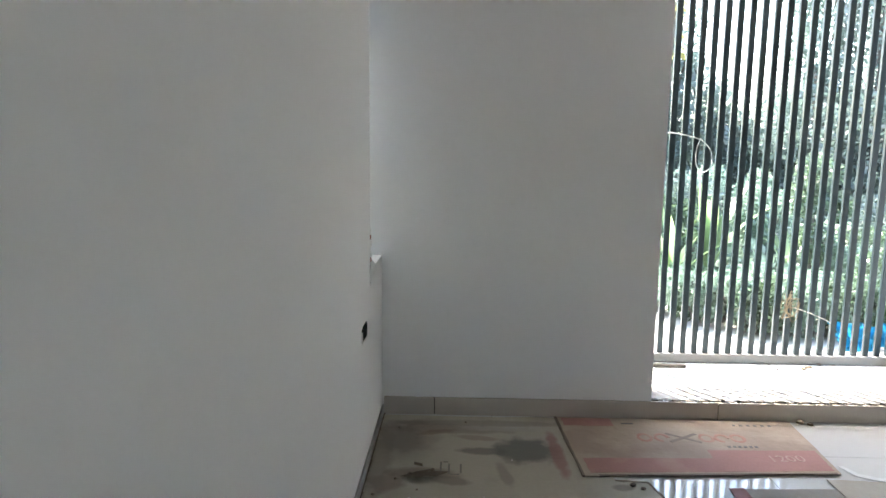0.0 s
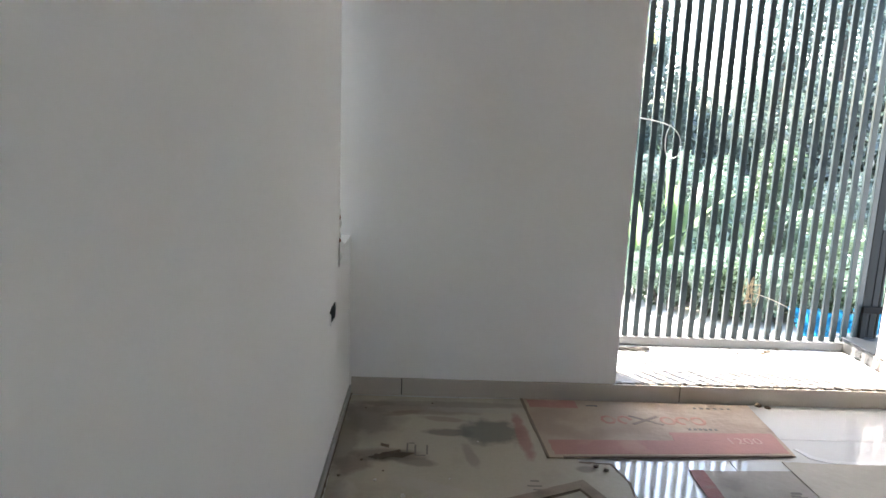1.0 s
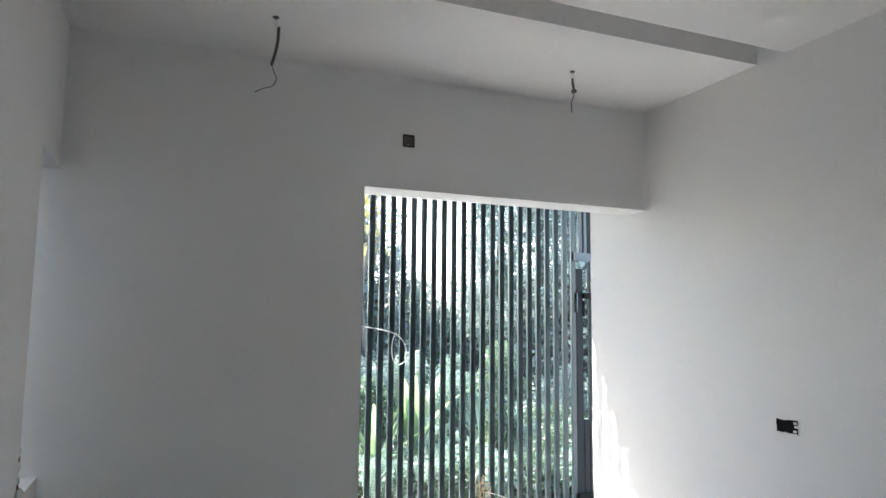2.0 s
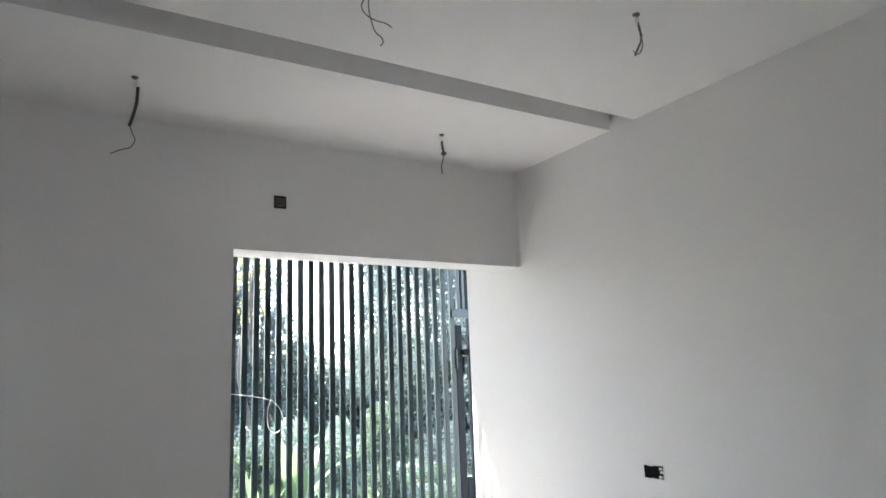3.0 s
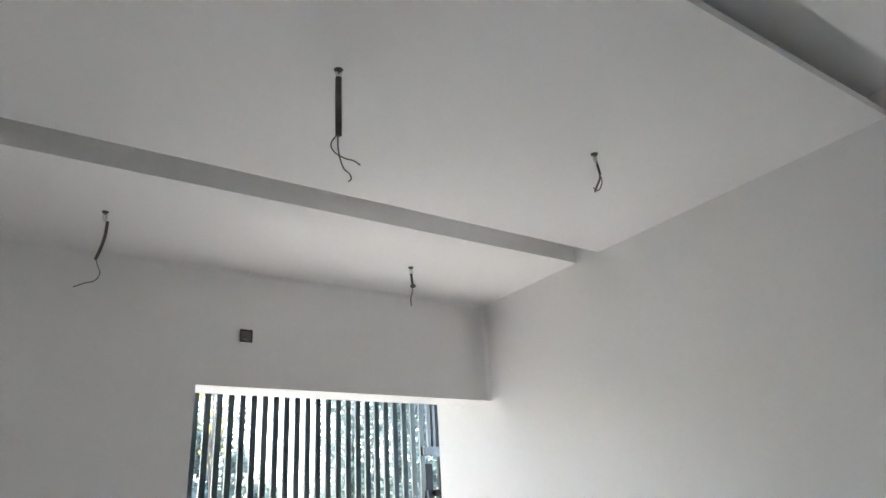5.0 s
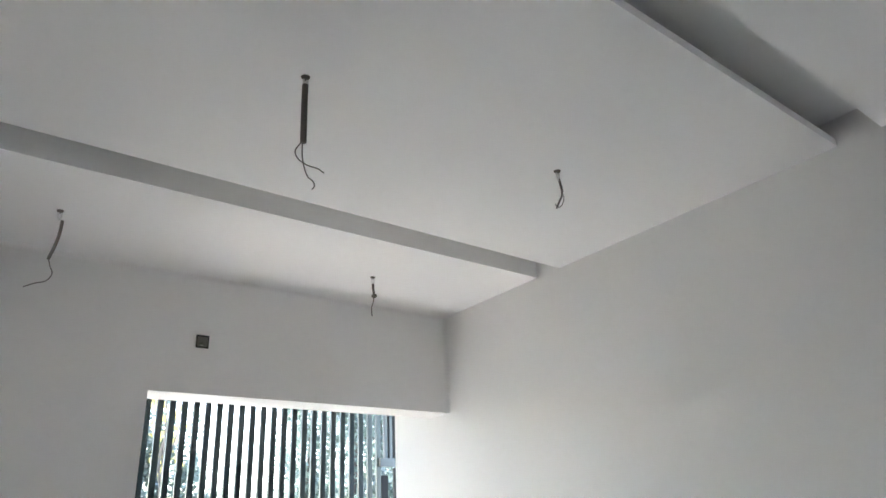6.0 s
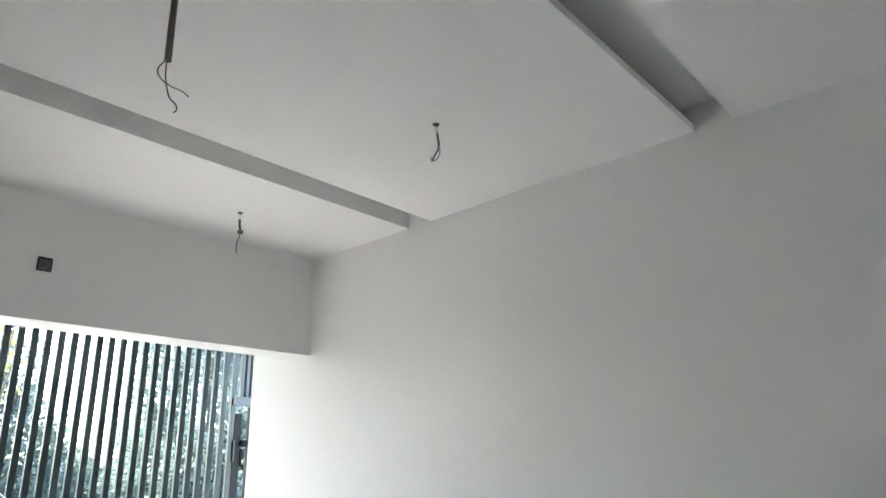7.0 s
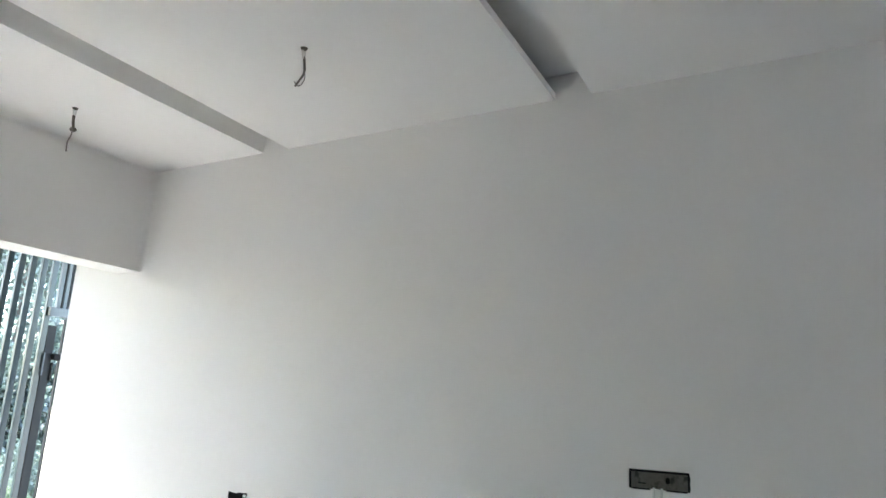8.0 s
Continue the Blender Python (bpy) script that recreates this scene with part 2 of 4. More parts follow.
def tube(points, radius, sides=6, bm=None, taper=None):
    """A round tube along points."""
    bm = bm or bmesh.new()
    pts = [Vector(p) for p in points]
    rings = []
    side = Vector((0.31, 0.95, 0.1))
    for i, p in enumerate(pts):
        d = (pts[min(i + 1, len(pts) - 1)] - pts[max(i - 1, 0)]).normalized()
        u = d.cross(side)
        u = (u if u.length > 0.05 else d.cross(Vector((1, 0, 0)))).normalized()
        w = d.cross(u)
        r = radius if taper is None else radius + (taper - radius) * i / (len(pts) - 1)
        rings.append([bm.verts.new(p + r * (math.cos(a) * u + math.sin(a) * w)) for a in [2 * math.pi * k / sides for k in range(sides)]])
    for a, b in zip(rings, rings[1:]):
        for k in range(sides):
            bm.faces.new((a[k], a[(k + 1) % sides], b[(k + 1) % sides], b[k]))
    bm.faces.new(rings[0][::-1])
    bm.faces.new(rings[-1])
    return bm


def curve_points(points, steps=6):
    """A smooth line through points (Catmull-Rom)."""
    p = [Vector(q) for q in points]
    p = [2 * p[0] - p[1]] + p + [2 * p[-1] - p[-2]]
    out = []
    for i in range(1, len(p) - 2):
        for s in range(steps):
            t = s / steps
            a, b, c, d = p[i - 1], p[i], p[i + 1], p[i + 2]
            out.append(0.5 * (2 * b + (c - a) * t + (2 * a - 5 * b + 4 * c - d) * t * t + (3 * b - a - 3 * c + d) * t ** 3))
    return out + [p[-2]]


def slab(outline, z0, z1, rough_edge=0.0, steps=1, seed=1, bevel=0.0):
    """A flat sheet over an outline in plan, from z0 to z1, its edges broken by rough_edge metres."""
    rng = random.Random(seed)
    pts = []
    for (ax, ay), (bx, by) in zip(outline, outline[1:] + outline[:1]):
        for s in range(steps):
            t = s / steps
            j = rough_edge if s else 0
            pts.append((ax + (bx - ax) * t + rng.uniform(-j, j), ay + (by - ay) * t + rng.uniform(-j, j)))
    bm = bmesh.new()
    low = [bm.verts.new((x, y, z0)) for x, y in pts]
    top = [bm.verts.new((x, y, z1)) for x, y in pts]
    bm.faces.new(low[::-1])
    bm.faces.new(top)
    for i in range(len(pts)):
        k = (i + 1) % len(pts)
        bm.faces.new((low[i], low[k], top[k], top[i]))
    return bm


def thing(name, label, category, group="", kind="", at=(0, 0, 0)):
    ob = new(name)
    ob.empty_display_size = 0.05
    ob.location = at
    return tagged(ob, label, category, group, kind)


# ---- plan (metres) ----
XR, YE, ZC, TOP = 3.277, 4.1, 2.905, 3.25
BACK = -2.6
OPEN_X, OPEN_Z = 1.437, 2.275
OUT_Y = 4.315
WIN_Y, WIN_Z0, WIN_Z1 = 3.66, 0.865, 2.235
GRILLE_Y = 5.085

# ---- structure ----
ground_bm = bmesh.new()
bmesh.ops.create_grid(ground_bm, x_segments=60, y_segments=60, size=150)
for v in ground_bm.verts:
    v.co.z = -0.14 + (0.25 * noise.noise(v.co * 0.05) if v.co.length > 20 else 0)
tagged(finish("ground", ground_bm, SOIL), "sunlit sandy ground with dark leaf litter", "ground", kind="structure")

floor = tagged(finish("floor", boxes((-0.2, XR + 0.2, BACK - 0.2, 4.1, -0.139, -0.004)), GROUT), "floor slab under glossy dusty tiles", "floor", kind="structure")
balcony_floor = tagged(finish("balcony_floor", boxes((0.6, XR, 4.1, 5.2, -0.139, -0.004)), GROUT), "balcony slab in full sun", "floor", kind="structure")

wall_west = tagged(finish("wall_west", boxes(
    (-0.2, 0, BACK - 0.2, WIN_Y, 0, TOP), (-0.2, 0, WIN_Y, OUT_Y, 0, WIN_Z0), (-0.2, 0, WIN_Y, OUT_Y, WIN_Z1, TOP)), WALL),
    "white painted wall with a narrow corner window", "wall", kind="structure")
wall_north = tagged(finish("wall_north", boxes(
    (0, OPEN_X, YE, OUT_Y, 0, TOP), (OPEN_X, XR, YE, OUT_Y, OPEN_Z, TOP), (-0.2, 0, YE, OUT_Y, WIN_Z0, WIN_Z1)), WALL),
    "white painted wall with a wide balcony opening", "wall", kind="structure")
wall_east = tagged(finish("wall_east", boxes((XR, XR + 0.2, BACK - 0.2, 4.735, 0, TOP)), WALL), "plain white painted wall", "wall", kind="structure")
# unseen closing wall; its window opening is added to brighten the room from behind
wall_south = tagged(finish("wall_south", boxes((0, 1.15, BACK - 0.2, BACK, 0, TOP), (1.8, XR, BACK - 0.2, BACK, 0, TOP),
    (1.15, 1.8, BACK - 0.2, BACK, 0, 1.1), (1.15, 1.8, BACK - 0.2, BACK, 1.9, TOP)), WALL), "unseen white wall with an opening added to let in light", "wall", kind="structure")
# unseen walls added outside the narrow window; their cream colour tints its light
tagged(finish("wall_light_well", boxes((-1.2, -1.05, 2.4, OUT_Y, -0.139, 6.2), (-1.05, -0.2, 2.25, 2.4, -0.139, 6.2), (-1.05, -0.2, OUT_Y, OUT_Y + 0.15, -0.139, 6.2)), WELL),
       "unseen plastered walls added to bounce light into the narrow window", "wall", kind="structure")

# ceiling panels with two recessed slots that run slightly askew; the second slot has a thin lip and a trough behind it
S1A, S1B, S2A, S2B = (2.968, 3.014), (3.165, 3.193), (1.205, 1.314), (1.378, 1.478)
ceiling_bm = boxes((-0.2, XR + 0.2, BACK - 0.2, OUT_Y, TOP, TOP + 0.12), (0, XR, BACK, YE, 3.081, 3.12))


def askew_panel(near, far, z0, z1):
    """A ceiling panel across the room; near and far give its edges' y at the west and the east wall."""
    ring = [(0, near[0]), (XR, near[1]), (XR, far[1]), (0, far[0])]
    low, high = ([ceiling_bm.verts.new((px, py, z)) for px, py in ring] for z in (z0, z1))
    ceiling_bm.faces.new(low[::-1])
    ceiling_bm.faces.new(high)
    for i in range(4):
        ceiling_bm.faces.new((low[i], low[(i + 1) % 4], high[(i + 1) % 4], high[i]))


askew_panel(S1B, (YE, YE), ZC, 3.08)
askew_panel((S2B[0] + 0.11, S2B[1] + 0.11), S1A, ZC, 3.08)
askew_panel(S2B, (S2B[0] + 0.11, S2B[1] + 0.11), ZC, ZC + 0.034)
askew_panel((S2A[0] - 0.14, S2A[1] - 0.14), (S2B[0] + 0.11, S2B[1] + 0.11), 3.02, 3.08)
askew_panel((BACK, BACK), S2A, ZC, 3.019)
ceiling = tagged(finish("ceiling", ceiling_bm, CEIL),
    "white plasterboard ceiling with two recessed slots", "ceiling", kind="structure")


def cove(name, label, start, along, u, v, r):
    """A hollow fillet added to soften a corner's shading: u and v point from the corner along the two faces."""
    p, d, u, v = Vector(start), Vector(along), Vector(u), Vector(v)
    arc = [p + r * (u + v) - r * (math.cos(a) * u + math.sin(a) * v) for a in [math.pi / 2 * k / 6 for k in range(7)]] + [p]
    bm = bmesh.new()
    rings = [[bm.verts.new(q + e) for q in arc] for e in (Vector((0, 0, 0)), d)]
    for k in range(len(arc)):
        j = (k + 1) % len(arc)
        bm.faces.new((rings[0][k], rings[0][j], rings[1][j], rings[1][k]))
    return tagged(finish(name, bm, WALL), label, "trim", kind="structure")


# added fillets: their shape blurs the dark line where the faces meet
cove("trim_corner", "added fillet that softens the shading in the wall corner", (XR, YE, OPEN_Z + 0.001), (0, 0, ZC - OPEN_Z - 0.001), (-1, 0, 0), (0, -1, 0), 0.03)
cove("trim_ceiling", "added fillet that softens the shading under the ceiling edge", (0.03, YE, ZC), (XR - 0.06, 0, 0), (0, -1, 0), (0, 0, -1), 0.022)
tagged(finish("balcony_ceiling", boxes((0.4, XR + 0.5, OUT_Y, 5.274, 2.6, 2.74)), OUTWALL), "plastered slab over the balcony", "ceiling", kind="structure")
tagged(finish("threshold", boxes((OPEN_X, XR, 4.118, 4.32, 0, 0.1), (OPEN_X, XR, 4.1, 4.118, 0, 0.088)), SILL), "raised stone threshold with a rough edge", "threshold", kind="structure")
tagged(finish("balcony_wall_west", boxes((0.4, 0.6, OUT_Y, 5.2, -0.139, 2.6)), OUTWALL), "plastered balcony side wall", "wall", kind="structure")

mortar_bm = bmesh.new()
rng = random.Random(17)
mx = OPEN_X + 0.004
while mx < XR - 0.06:
    length = rng.uniform(0.015, 0.055)
    add_box(mortar_bm, mx, mx + length, 4.101 + rng.uniform(0, 0.006), 4.116 + rng.uniform(0, 0.016), 0.0885, 0.099 + rng.uniform(0, 0.008), bevel=0.002)
    mx += length + rng.uniform(0.0, 0.03)
# the dark conduit brown carries the shadows round the mortar beads
tagged(finish("threshold_mortar", mortar_bm, CONDUIT), "ragged mortar line along the threshold edge, its shadows painted in", "mortar", kind="structure")

# kerbs under the grilles
tagged(finish("balcony_kerb", boxes((0.6, XR - 0.009, 5.065, 5.19, 0, 0.06), bevel=0.004), KERB), "grey stone kerb under the grille", "kerb", kind="structure")
side_kerb = tagged(finish("side_kerb", boxes((XR - 0.008, XR + 0.46, 4.737, 5.19, -0.1, 0.082), bevel=0.004), KERB), "low tiled kerb beside the balcony", "kerb", kind="structure")
part("kerb_top", boxes((XR - 0.014, XR + 0.46, 4.739, 5.18, 0.083, 0.098), bevel=0.003), GRANITE, side_kerb, "dark polished granite top")

# ---- the balcony grille ----
grille = thing("balcony_grille", "dark grey-green steel grille of close upright flat bars", "grille", at=(0, 0, 0.06))


def bar_mesh(w, d, z0, z1):
    bm = boxes((-w / 2, w / 2, -d / 2, d / 2, z0, z1), bevel=0.002)
    bmesh.ops.recalc_face_normals(bm, faces=bm.faces)
    me = bpy.data.meshes.new("bar")
    bm.to_mesh(me)
    bm.free()
    me.materials.append(STEEL)
    return me


main_bar = bar_mesh(0.0375, 0.025, 0.0, 2.52)
x = 1.762 - 0.0759 * 14
while x < 3.38:
    bar = new("bar", main_bar)
    bar.location = (x, GRILLE_Y + 0.013, 0)
    bar.parent = grille
    x += 0.0759
part("top_rail", boxes((0.6, XR + 0.44, GRILLE_Y + 0.027, GRILLE_Y + 0.05, 2.46, 2.51), bevel=0.003), STEEL, grille)
gate = thing("grille_gate", "dark steel gate leaf with a pale flat rail and a bolt", "gate", at=(3.405, GRILLE_Y + 0.013, 0.098))
# the upper stiles get the pale colour because light falls on them
for gx0, gx1, z0, z1, paint in ((0.001, 0.028, 2.0, 2.41, GATE_RAIL_LIT), (0.031, 0.042, 2.0, 2.41, GATE_DARK), (0.045, 0.072, 2.0, 2.41, GATE_RAIL_LIT), (0.075, 0.20, 2.0, 2.41, GATE_DARK),
                                (0.085, 0.100, 0, 1.94, GATE_DARK), (0.034, 0.076, 0, 0.75, GATE_DARK), (0.125, 0.20, 0, 1.94, GATE_DARK)):
    part("stile", boxes((gx0, gx1, -0.013, 0.013, z0, z1), bevel=0.002), paint, gate)
leaf_stile = part("stile", boxes((-0.028, 0.031, -0.012, 0.014, 0, 1.885), bevel=0.003), GATE_DARK, gate, "broad dark leaf edge")
part("rail", boxes((-0.055, 0.2, -0.045, -0.014, 1.945, 2.005), bevel=0.002), GATE_RAIL_LIT, gate, "lighter grey-green flat rail")
part("rail", boxes((-0.034, 0.2, -0.040, -0.014, 0.177, 0.222), bevel=0.003), BLACK, gate, "black lower bracket")
part("rail", boxes((-0.034, 0.002, -0.038, -0.014, 0.0, 0.175), bevel=0.003), GATE_DARK, gate)
bolt = part("latch", boxes((0.022, 0.11, -0.045, -0.013, 1.655, 1.70), bevel=0.006), BLACK, leaf_stile, "black latch bolt")
part("keeper", boxes((-0.036, -0.026, -0.030, -0.013, 1.55, 1.70), bevel=0.002), GATE_RAIL_LIT, leaf_stile, "pale keeper strip")
part("hinge", tube([(0.036, -0.016, 1.52), (0.036, -0.016, 1.64)], 0.008, 8), BLACK, leaf_stile, "black hinge pin")

# ---- electrical boxes and chips ----
def wall_box(name, label, at, axis, w, h, material, ragged=0.006, seed=1, group="electrical wall boxes", rim_on=True):
    """An open back box set in a wall: a flat dark plate in place of the hollow, with a rim and a torn plaster edge.
    axis: the way it faces.
    """
    rng = random.Random(seed)
    turn = {"-y": pose(0, 0, 0), "-x": pose(0, 0, 0, 0, 0, -90), "+x": pose(0, 0, 0, 0, 0, 90)}[axis]
    ob = thing(name, label, "electrical box", group)
    ob.matrix_world = Matrix.Translation(at) @ turn
    n = 7
    out = []
    for (ax, az), (bx, bz) in zip(((-1, -1), (1, -1), (1, 1), (-1, 1)), ((1, -1), (1, 1), (-1, 1), (-1, -1))):
        for s in range(n):
            t = s / n
            out.append(((ax + (bx - ax) * t) * w / 2 + rng.uniform(-ragged, ragged), (az + (bz - az) * t) * h / 2 + rng.uniform(-ragged, ragged)))
    bm = bmesh.new()
    front = [bm.verts.new((px, -0.003, pz)) for px, pz in out]
    back = [bm.verts.new((px, 0.001, pz)) for px, pz in out]
    bm.faces.new(front)
    for i in range(len(out)):
        k = (i + 1) % len(out)
        bm.faces.new((front[i], front[k], back[k], back[i]))
    plate = part("back_plate", bm, material, ob)
    if not rim_on:
        return plate
    first = rng.randrange(len(out))
    ring = [Vector((out[(first + i) % len(out)][0] * 1.02, -0.003, out[(first + i) % len(out)][1] * 1.02)) for i in range(int(len(out) * 0.8))]
    rim = tube(ring, 0.0032, 4)
    part("plaster_edge", rim, PLASTER, ob, "broken pale plaster edge")
    return plate


b = wall_box("wall_box", "open dusty metal wall box above the lintel", (1.678, YE, 2.547), "-y", 0.066, 0.066, BOXGREY, 0.003, 2)
for row in ((-0.034, 0.034, 0.027, 0.035), (-0.034, 0.034, -0.034, -0.029), (-0.034, -0.028, -0.029, 0.027), (0.029, 0.034, -0.029, 0.027)):
    part("box_lip", boxes((row[0], row[1], -0.008, -0.003, row[2], row[3]), bevel=0.002), BLACK, b)
part("screw_lug", boxes((-0.012, 0.004, -0.006, -0.003, -0.022, -0.017), bevel=0.001), CEMENT, b)
b = wall_box("wall_box", "black open wall box with a chipped side", (XR, 3.10, 1.077), "-x", 0.125, 0.064, BLACK, 0.003, 3)
for k, (dy, dz) in enumerate(((0.052, 0.019), (0.058, 0.003), (0.05, -0.02))):
    part("plaster_chip", boxes((dy - 0.014, dy + 0.006, -0.008, -0.003, dz - 0.006, dz + 0.006), bevel=0.002), PLASTER, b)
b = wall_box("wall_box", "wide dusty metal wall box with two wires", (XR, 1.066, 1.342), "-x", 0.212, 0.064, BOXGREY, 0.003, 4)
part("divider", boxes((0.018, 0.024, -0.01, -0.003, -0.03, 0.03), bevel=0.001), BOXGREY, b)
part("knockout", boxes((0.024, 0.038, -0.008, -0.003, -0.008, 0.014), bevel=0.004), BLACK, b)
part("box_lip", boxes((-0.106, 0.106, -0.010, -0.003, 0.027, 0.035), bevel=0.002), BLACK, b)
for row in ((-0.107, -0.099, -0.031, 0.027), (0.100, 0.107, -0.031, 0.027), (-0.098, -0.03, -0.034, -0.029), (0.025, 0.099, -0.034, -0.029)):
    part("box_lip", boxes((row[0], row[1], -0.008, -0.003, row[2], row[3]), bevel=0.002), BLACK, b)
part("knockout", boxes((-0.075, -0.045, -0.005, -0.003, -0.014, -0.010), bevel=0.001), BLACK, b)
for dx in (-0.018, 0.010):
    part("wire", tube(curve_points([(dx, -0.006, -0.025), (dx, -0.012, -0.06), (dx + 0.004, -0.01, -0.12), (dx, -0.008, -0.18)]), 0.005), CABLE, b, "white wire")
b = wall_box("wall_box", "black open wall box low beside the corner", (0, 3.437, 0.637), "+x", 0.15, 0.064, BLACK, 0.004, 5)
# no hole is cut: a black plate stands in for its shade
b = wall_box("wall_box", "small hole in the painted wall, its shade painted as a black plate", (0, 2.43, 1.925), "+x", 0.018, 0.024, BLACK, 0.001, 6, rim_on=False)

chip = thing("wall_chip", "broken plaster corner with exposed red brick", "wall damage", at=(0, WIN_Y, WIN_Z0))
rng = random.Random(4)
for nm, mt, y0, z0, s in (("brick_patch", BRICK, -0.006, 0.045, 0.018), ("brick_patch", BRICK, -0.006, 0.155, 0.012), ("plaster_chip", PLASTER, -0.004, 0.0, 0.042),
                         ("plaster_chip", PLASTER, -0.004, 0.075, 0.018), ("plaster_chip", PLASTER, -0.004, 0.125, 0.02),
                         ("plaster_chip", PLASTER, -0.004, 0.185, 0.014), ("plaster_chip", PLASTER, 0.06, 0.0, 0.035), ("plaster_chip", PLASTER, -0.02, -0.045, 0.022)):
    bm = bmesh.new()
    bmesh.ops.create_icosphere(bm, subdivisions=2, radius=s)
    for v in bm.verts:
        v.co = Vector((v.co.x * 0.35, v.co.y * 0.9 + y0, v.co.z * 1.1 + z0)) * 1.0
        v.co += Vector((rng.uniform(-0.1, 0.1), rng.uniform(-0.2, 0.2), rng.uniform(-0.2, 0.2))) * s
    part(nm, bm, mt, chip)

# ---- ceiling wires ----
def ceiling_wire(label, at, conduit, wires):
    """A bare lamp point: a hook plate on the ceiling, a conduit stub and loose wires. Offsets from the ceiling point."""
    ob = thing("ceiling_wire", label, "wire", "bare ceiling lamp points", at=at)
    bm = bmesh.new()
    bmesh.ops.create_cone(bm, cap_ends=True, segments=10, radius1=0.009, radius2=0.015, depth=0.010, matrix=Matrix.Translation((0, 0, -0.005)))
    part("hook_plate", bm, CONDUIT, ob)
    part("hook", tube([(0.006, 0, -0.01), (0.008, 0, -0.03), (0.002, 0, -0.045)], 0.0035), CABLE, ob, "pale hook")
    part("hook", tube([(-0.006, 0, -0.01), (-0.006, 0, -0.03), (0.001, 0, -0.045)], 0.0035), CABLE, ob, "pale hook")
    if conduit:
        stub = part("conduit", tube(curve_points(conduit["points"]), conduit["radius"], 8), CONDUIT, ob, "dusty corrugated conduit stub", True)
    for w in wires:
        part("wire", tube(curve_points(w["points"]), w["radius"], 5), WIRE, stub, "", True)
    return ob


ceiling_wire("dusty conduit with one curled loose wire", (0.877, 3.604, ZC),
             {"points": [(0.014, 0, -0.045), (0.012, 0, -0.11), (0.002, 0, -0.17), (-0.012, 0, -0.225)], "radius": 0.007},
             [{"points": [(-0.012, 0, -0.22), (0.0, 0, -0.255), (0.012, 0, -0.285), (-0.005, 0.0, -0.32), (-0.04, 0, -0.335), (-0.08, 0, -0.358)], "radius": 0.0024}])
short_wire = ceiling_wire("short conduit with one hanging wire", (2.449, 3.65, ZC),
             {"points": [(0.0, 0, -0.04), (0.002, 0, -0.07), (0.008, 0, -0.102)], "radius": 0.007},
             [{"points": [(0.006, 0, -0.10), (0.004, 0, -0.14), (-0.008, 0, -0.18), (-0.006, 0, -0.228)], "radius": 0.0035}])
part("cable_clip", boxes((-0.004, 0.022, -0.012, 0.012, -0.118, -0.100), bevel=0.004), CONDUIT, short_wire, "dark knotted clip")
ceiling_wire("two twisted short loose wires", (2.464, 2.217, ZC),
             {"points": [(0.004, 0, -0.035), (0.010, 0, -0.06), (0.016, 0, -0.09)], "radius": 0.005},
             [{"points": [(0.014, 0, -0.085), (0.010, 0, -0.11), (-0.008, 0, -0.14), (-0.028, 0, -0.175)], "radius": 0.0042},
              {"points": [(0.014, 0, -0.085), (0.02, 0, -0.12), (0.012, 0.01, -0.15), (-0.012, 0.01, -0.162), (-0.035, 0, -0.158)], "radius": 0.002}])
ceiling_wire("straight dark conduit with two curled wires", (1.34, 2.204, ZC),
             {"points": [(0.0, 0, -0.03), (0.0, 0, -0.12), (0.001, 0, -0.238)], "radius": 0.0098},
             [{"points": [(-0.003, 0, -0.235), (-0.024, 0, -0.275), (-0.012, 0, -0.30), (0.02, 0, -0.312), (0.05, 0, -0.313), (0.072, 0, -0.322)], "radius": 0.002},
              {"points": [(-0.002, 0, -0.235), (0.0, 0, -0.29), (0.016, 0, -0.345), (0.036, 0, -0.36), (0.042, 0, -0.375), (0.034, 0, -0.388)], "radius": 0.002}])

# ---- cable, twine, tarpaulin ----
cy = GRILLE_Y - 0.005
cable = thing("loose_cable", "thin white cable tied and looped on the grille bars", "cable", at=(1.662, cy, 1.457))
part("strand", tube(curve_points([(-0.35, 0.0, 0.09), (-0.1, -0.004, 0.085), (0.06, -0.006, 0.068), (0.20, -0.006, 0.045), (0.28, -0.006, 0.02)]), 0.0036), CABLE, cable, smooth=True)
part("loop", tube(curve_points([(0.27, -0.008, 0.03), (0.335, -0.012, -0.04), (0.35, -0.012, -0.14), (0.30, -0.012, -0.185), (0.255, -0.012, -0.14), (0.25, -0.01, -0.04), (0.272, -0.008, 0.03)]), 0.0033), CABLE, cable, smooth=True)
twine = thing("twine", "tangled dry twine tied round the bars", "twine", at=(2.59, cy, 0.41))
rng = random.Random(8)
for k in range(7):
    pts = [(rng.uniform(-0.06, 0.06), rng.uniform(-0.025, -0.004), rng.uniform(-0.12, 0.09)) for _ in range(5)]
    part("strand", tube(curve_points(pts), 0.0022, 5), STRAW, twine)
part("strand", tube(curve_points([(0.02, -0.008, -0.02), (0.12, -0.01, -0.05), (0.24, -0.008, -0.10), (0.33, 0.03, -0.15)]), 0.0028), ROPE, twine, "pale rope")

tarp_bm = bmesh.new()
cols, rows_n = 90, 12
grid = []
rng = random.Random(3)
for i in range(cols + 1):
    u = i / cols
    top = 0.205 - 0.02 * u + 0.014 * math.sin(u * 31)
    low = max(-0.12, 0.11 - 1.3 * u) + 0.01 * math.sin(u * 47)
    grid.append([tarp_bm.verts.new((3.05 + 0.80 * u, 5.27 + 0.035 * math.sin(u * 38 + j * 0.7) + 0.02 * math.sin(u * 83 - j * 1.1) + 0.012 * j, low + (top - low) * j / rows_n)) for j in range(rows_n + 1)])
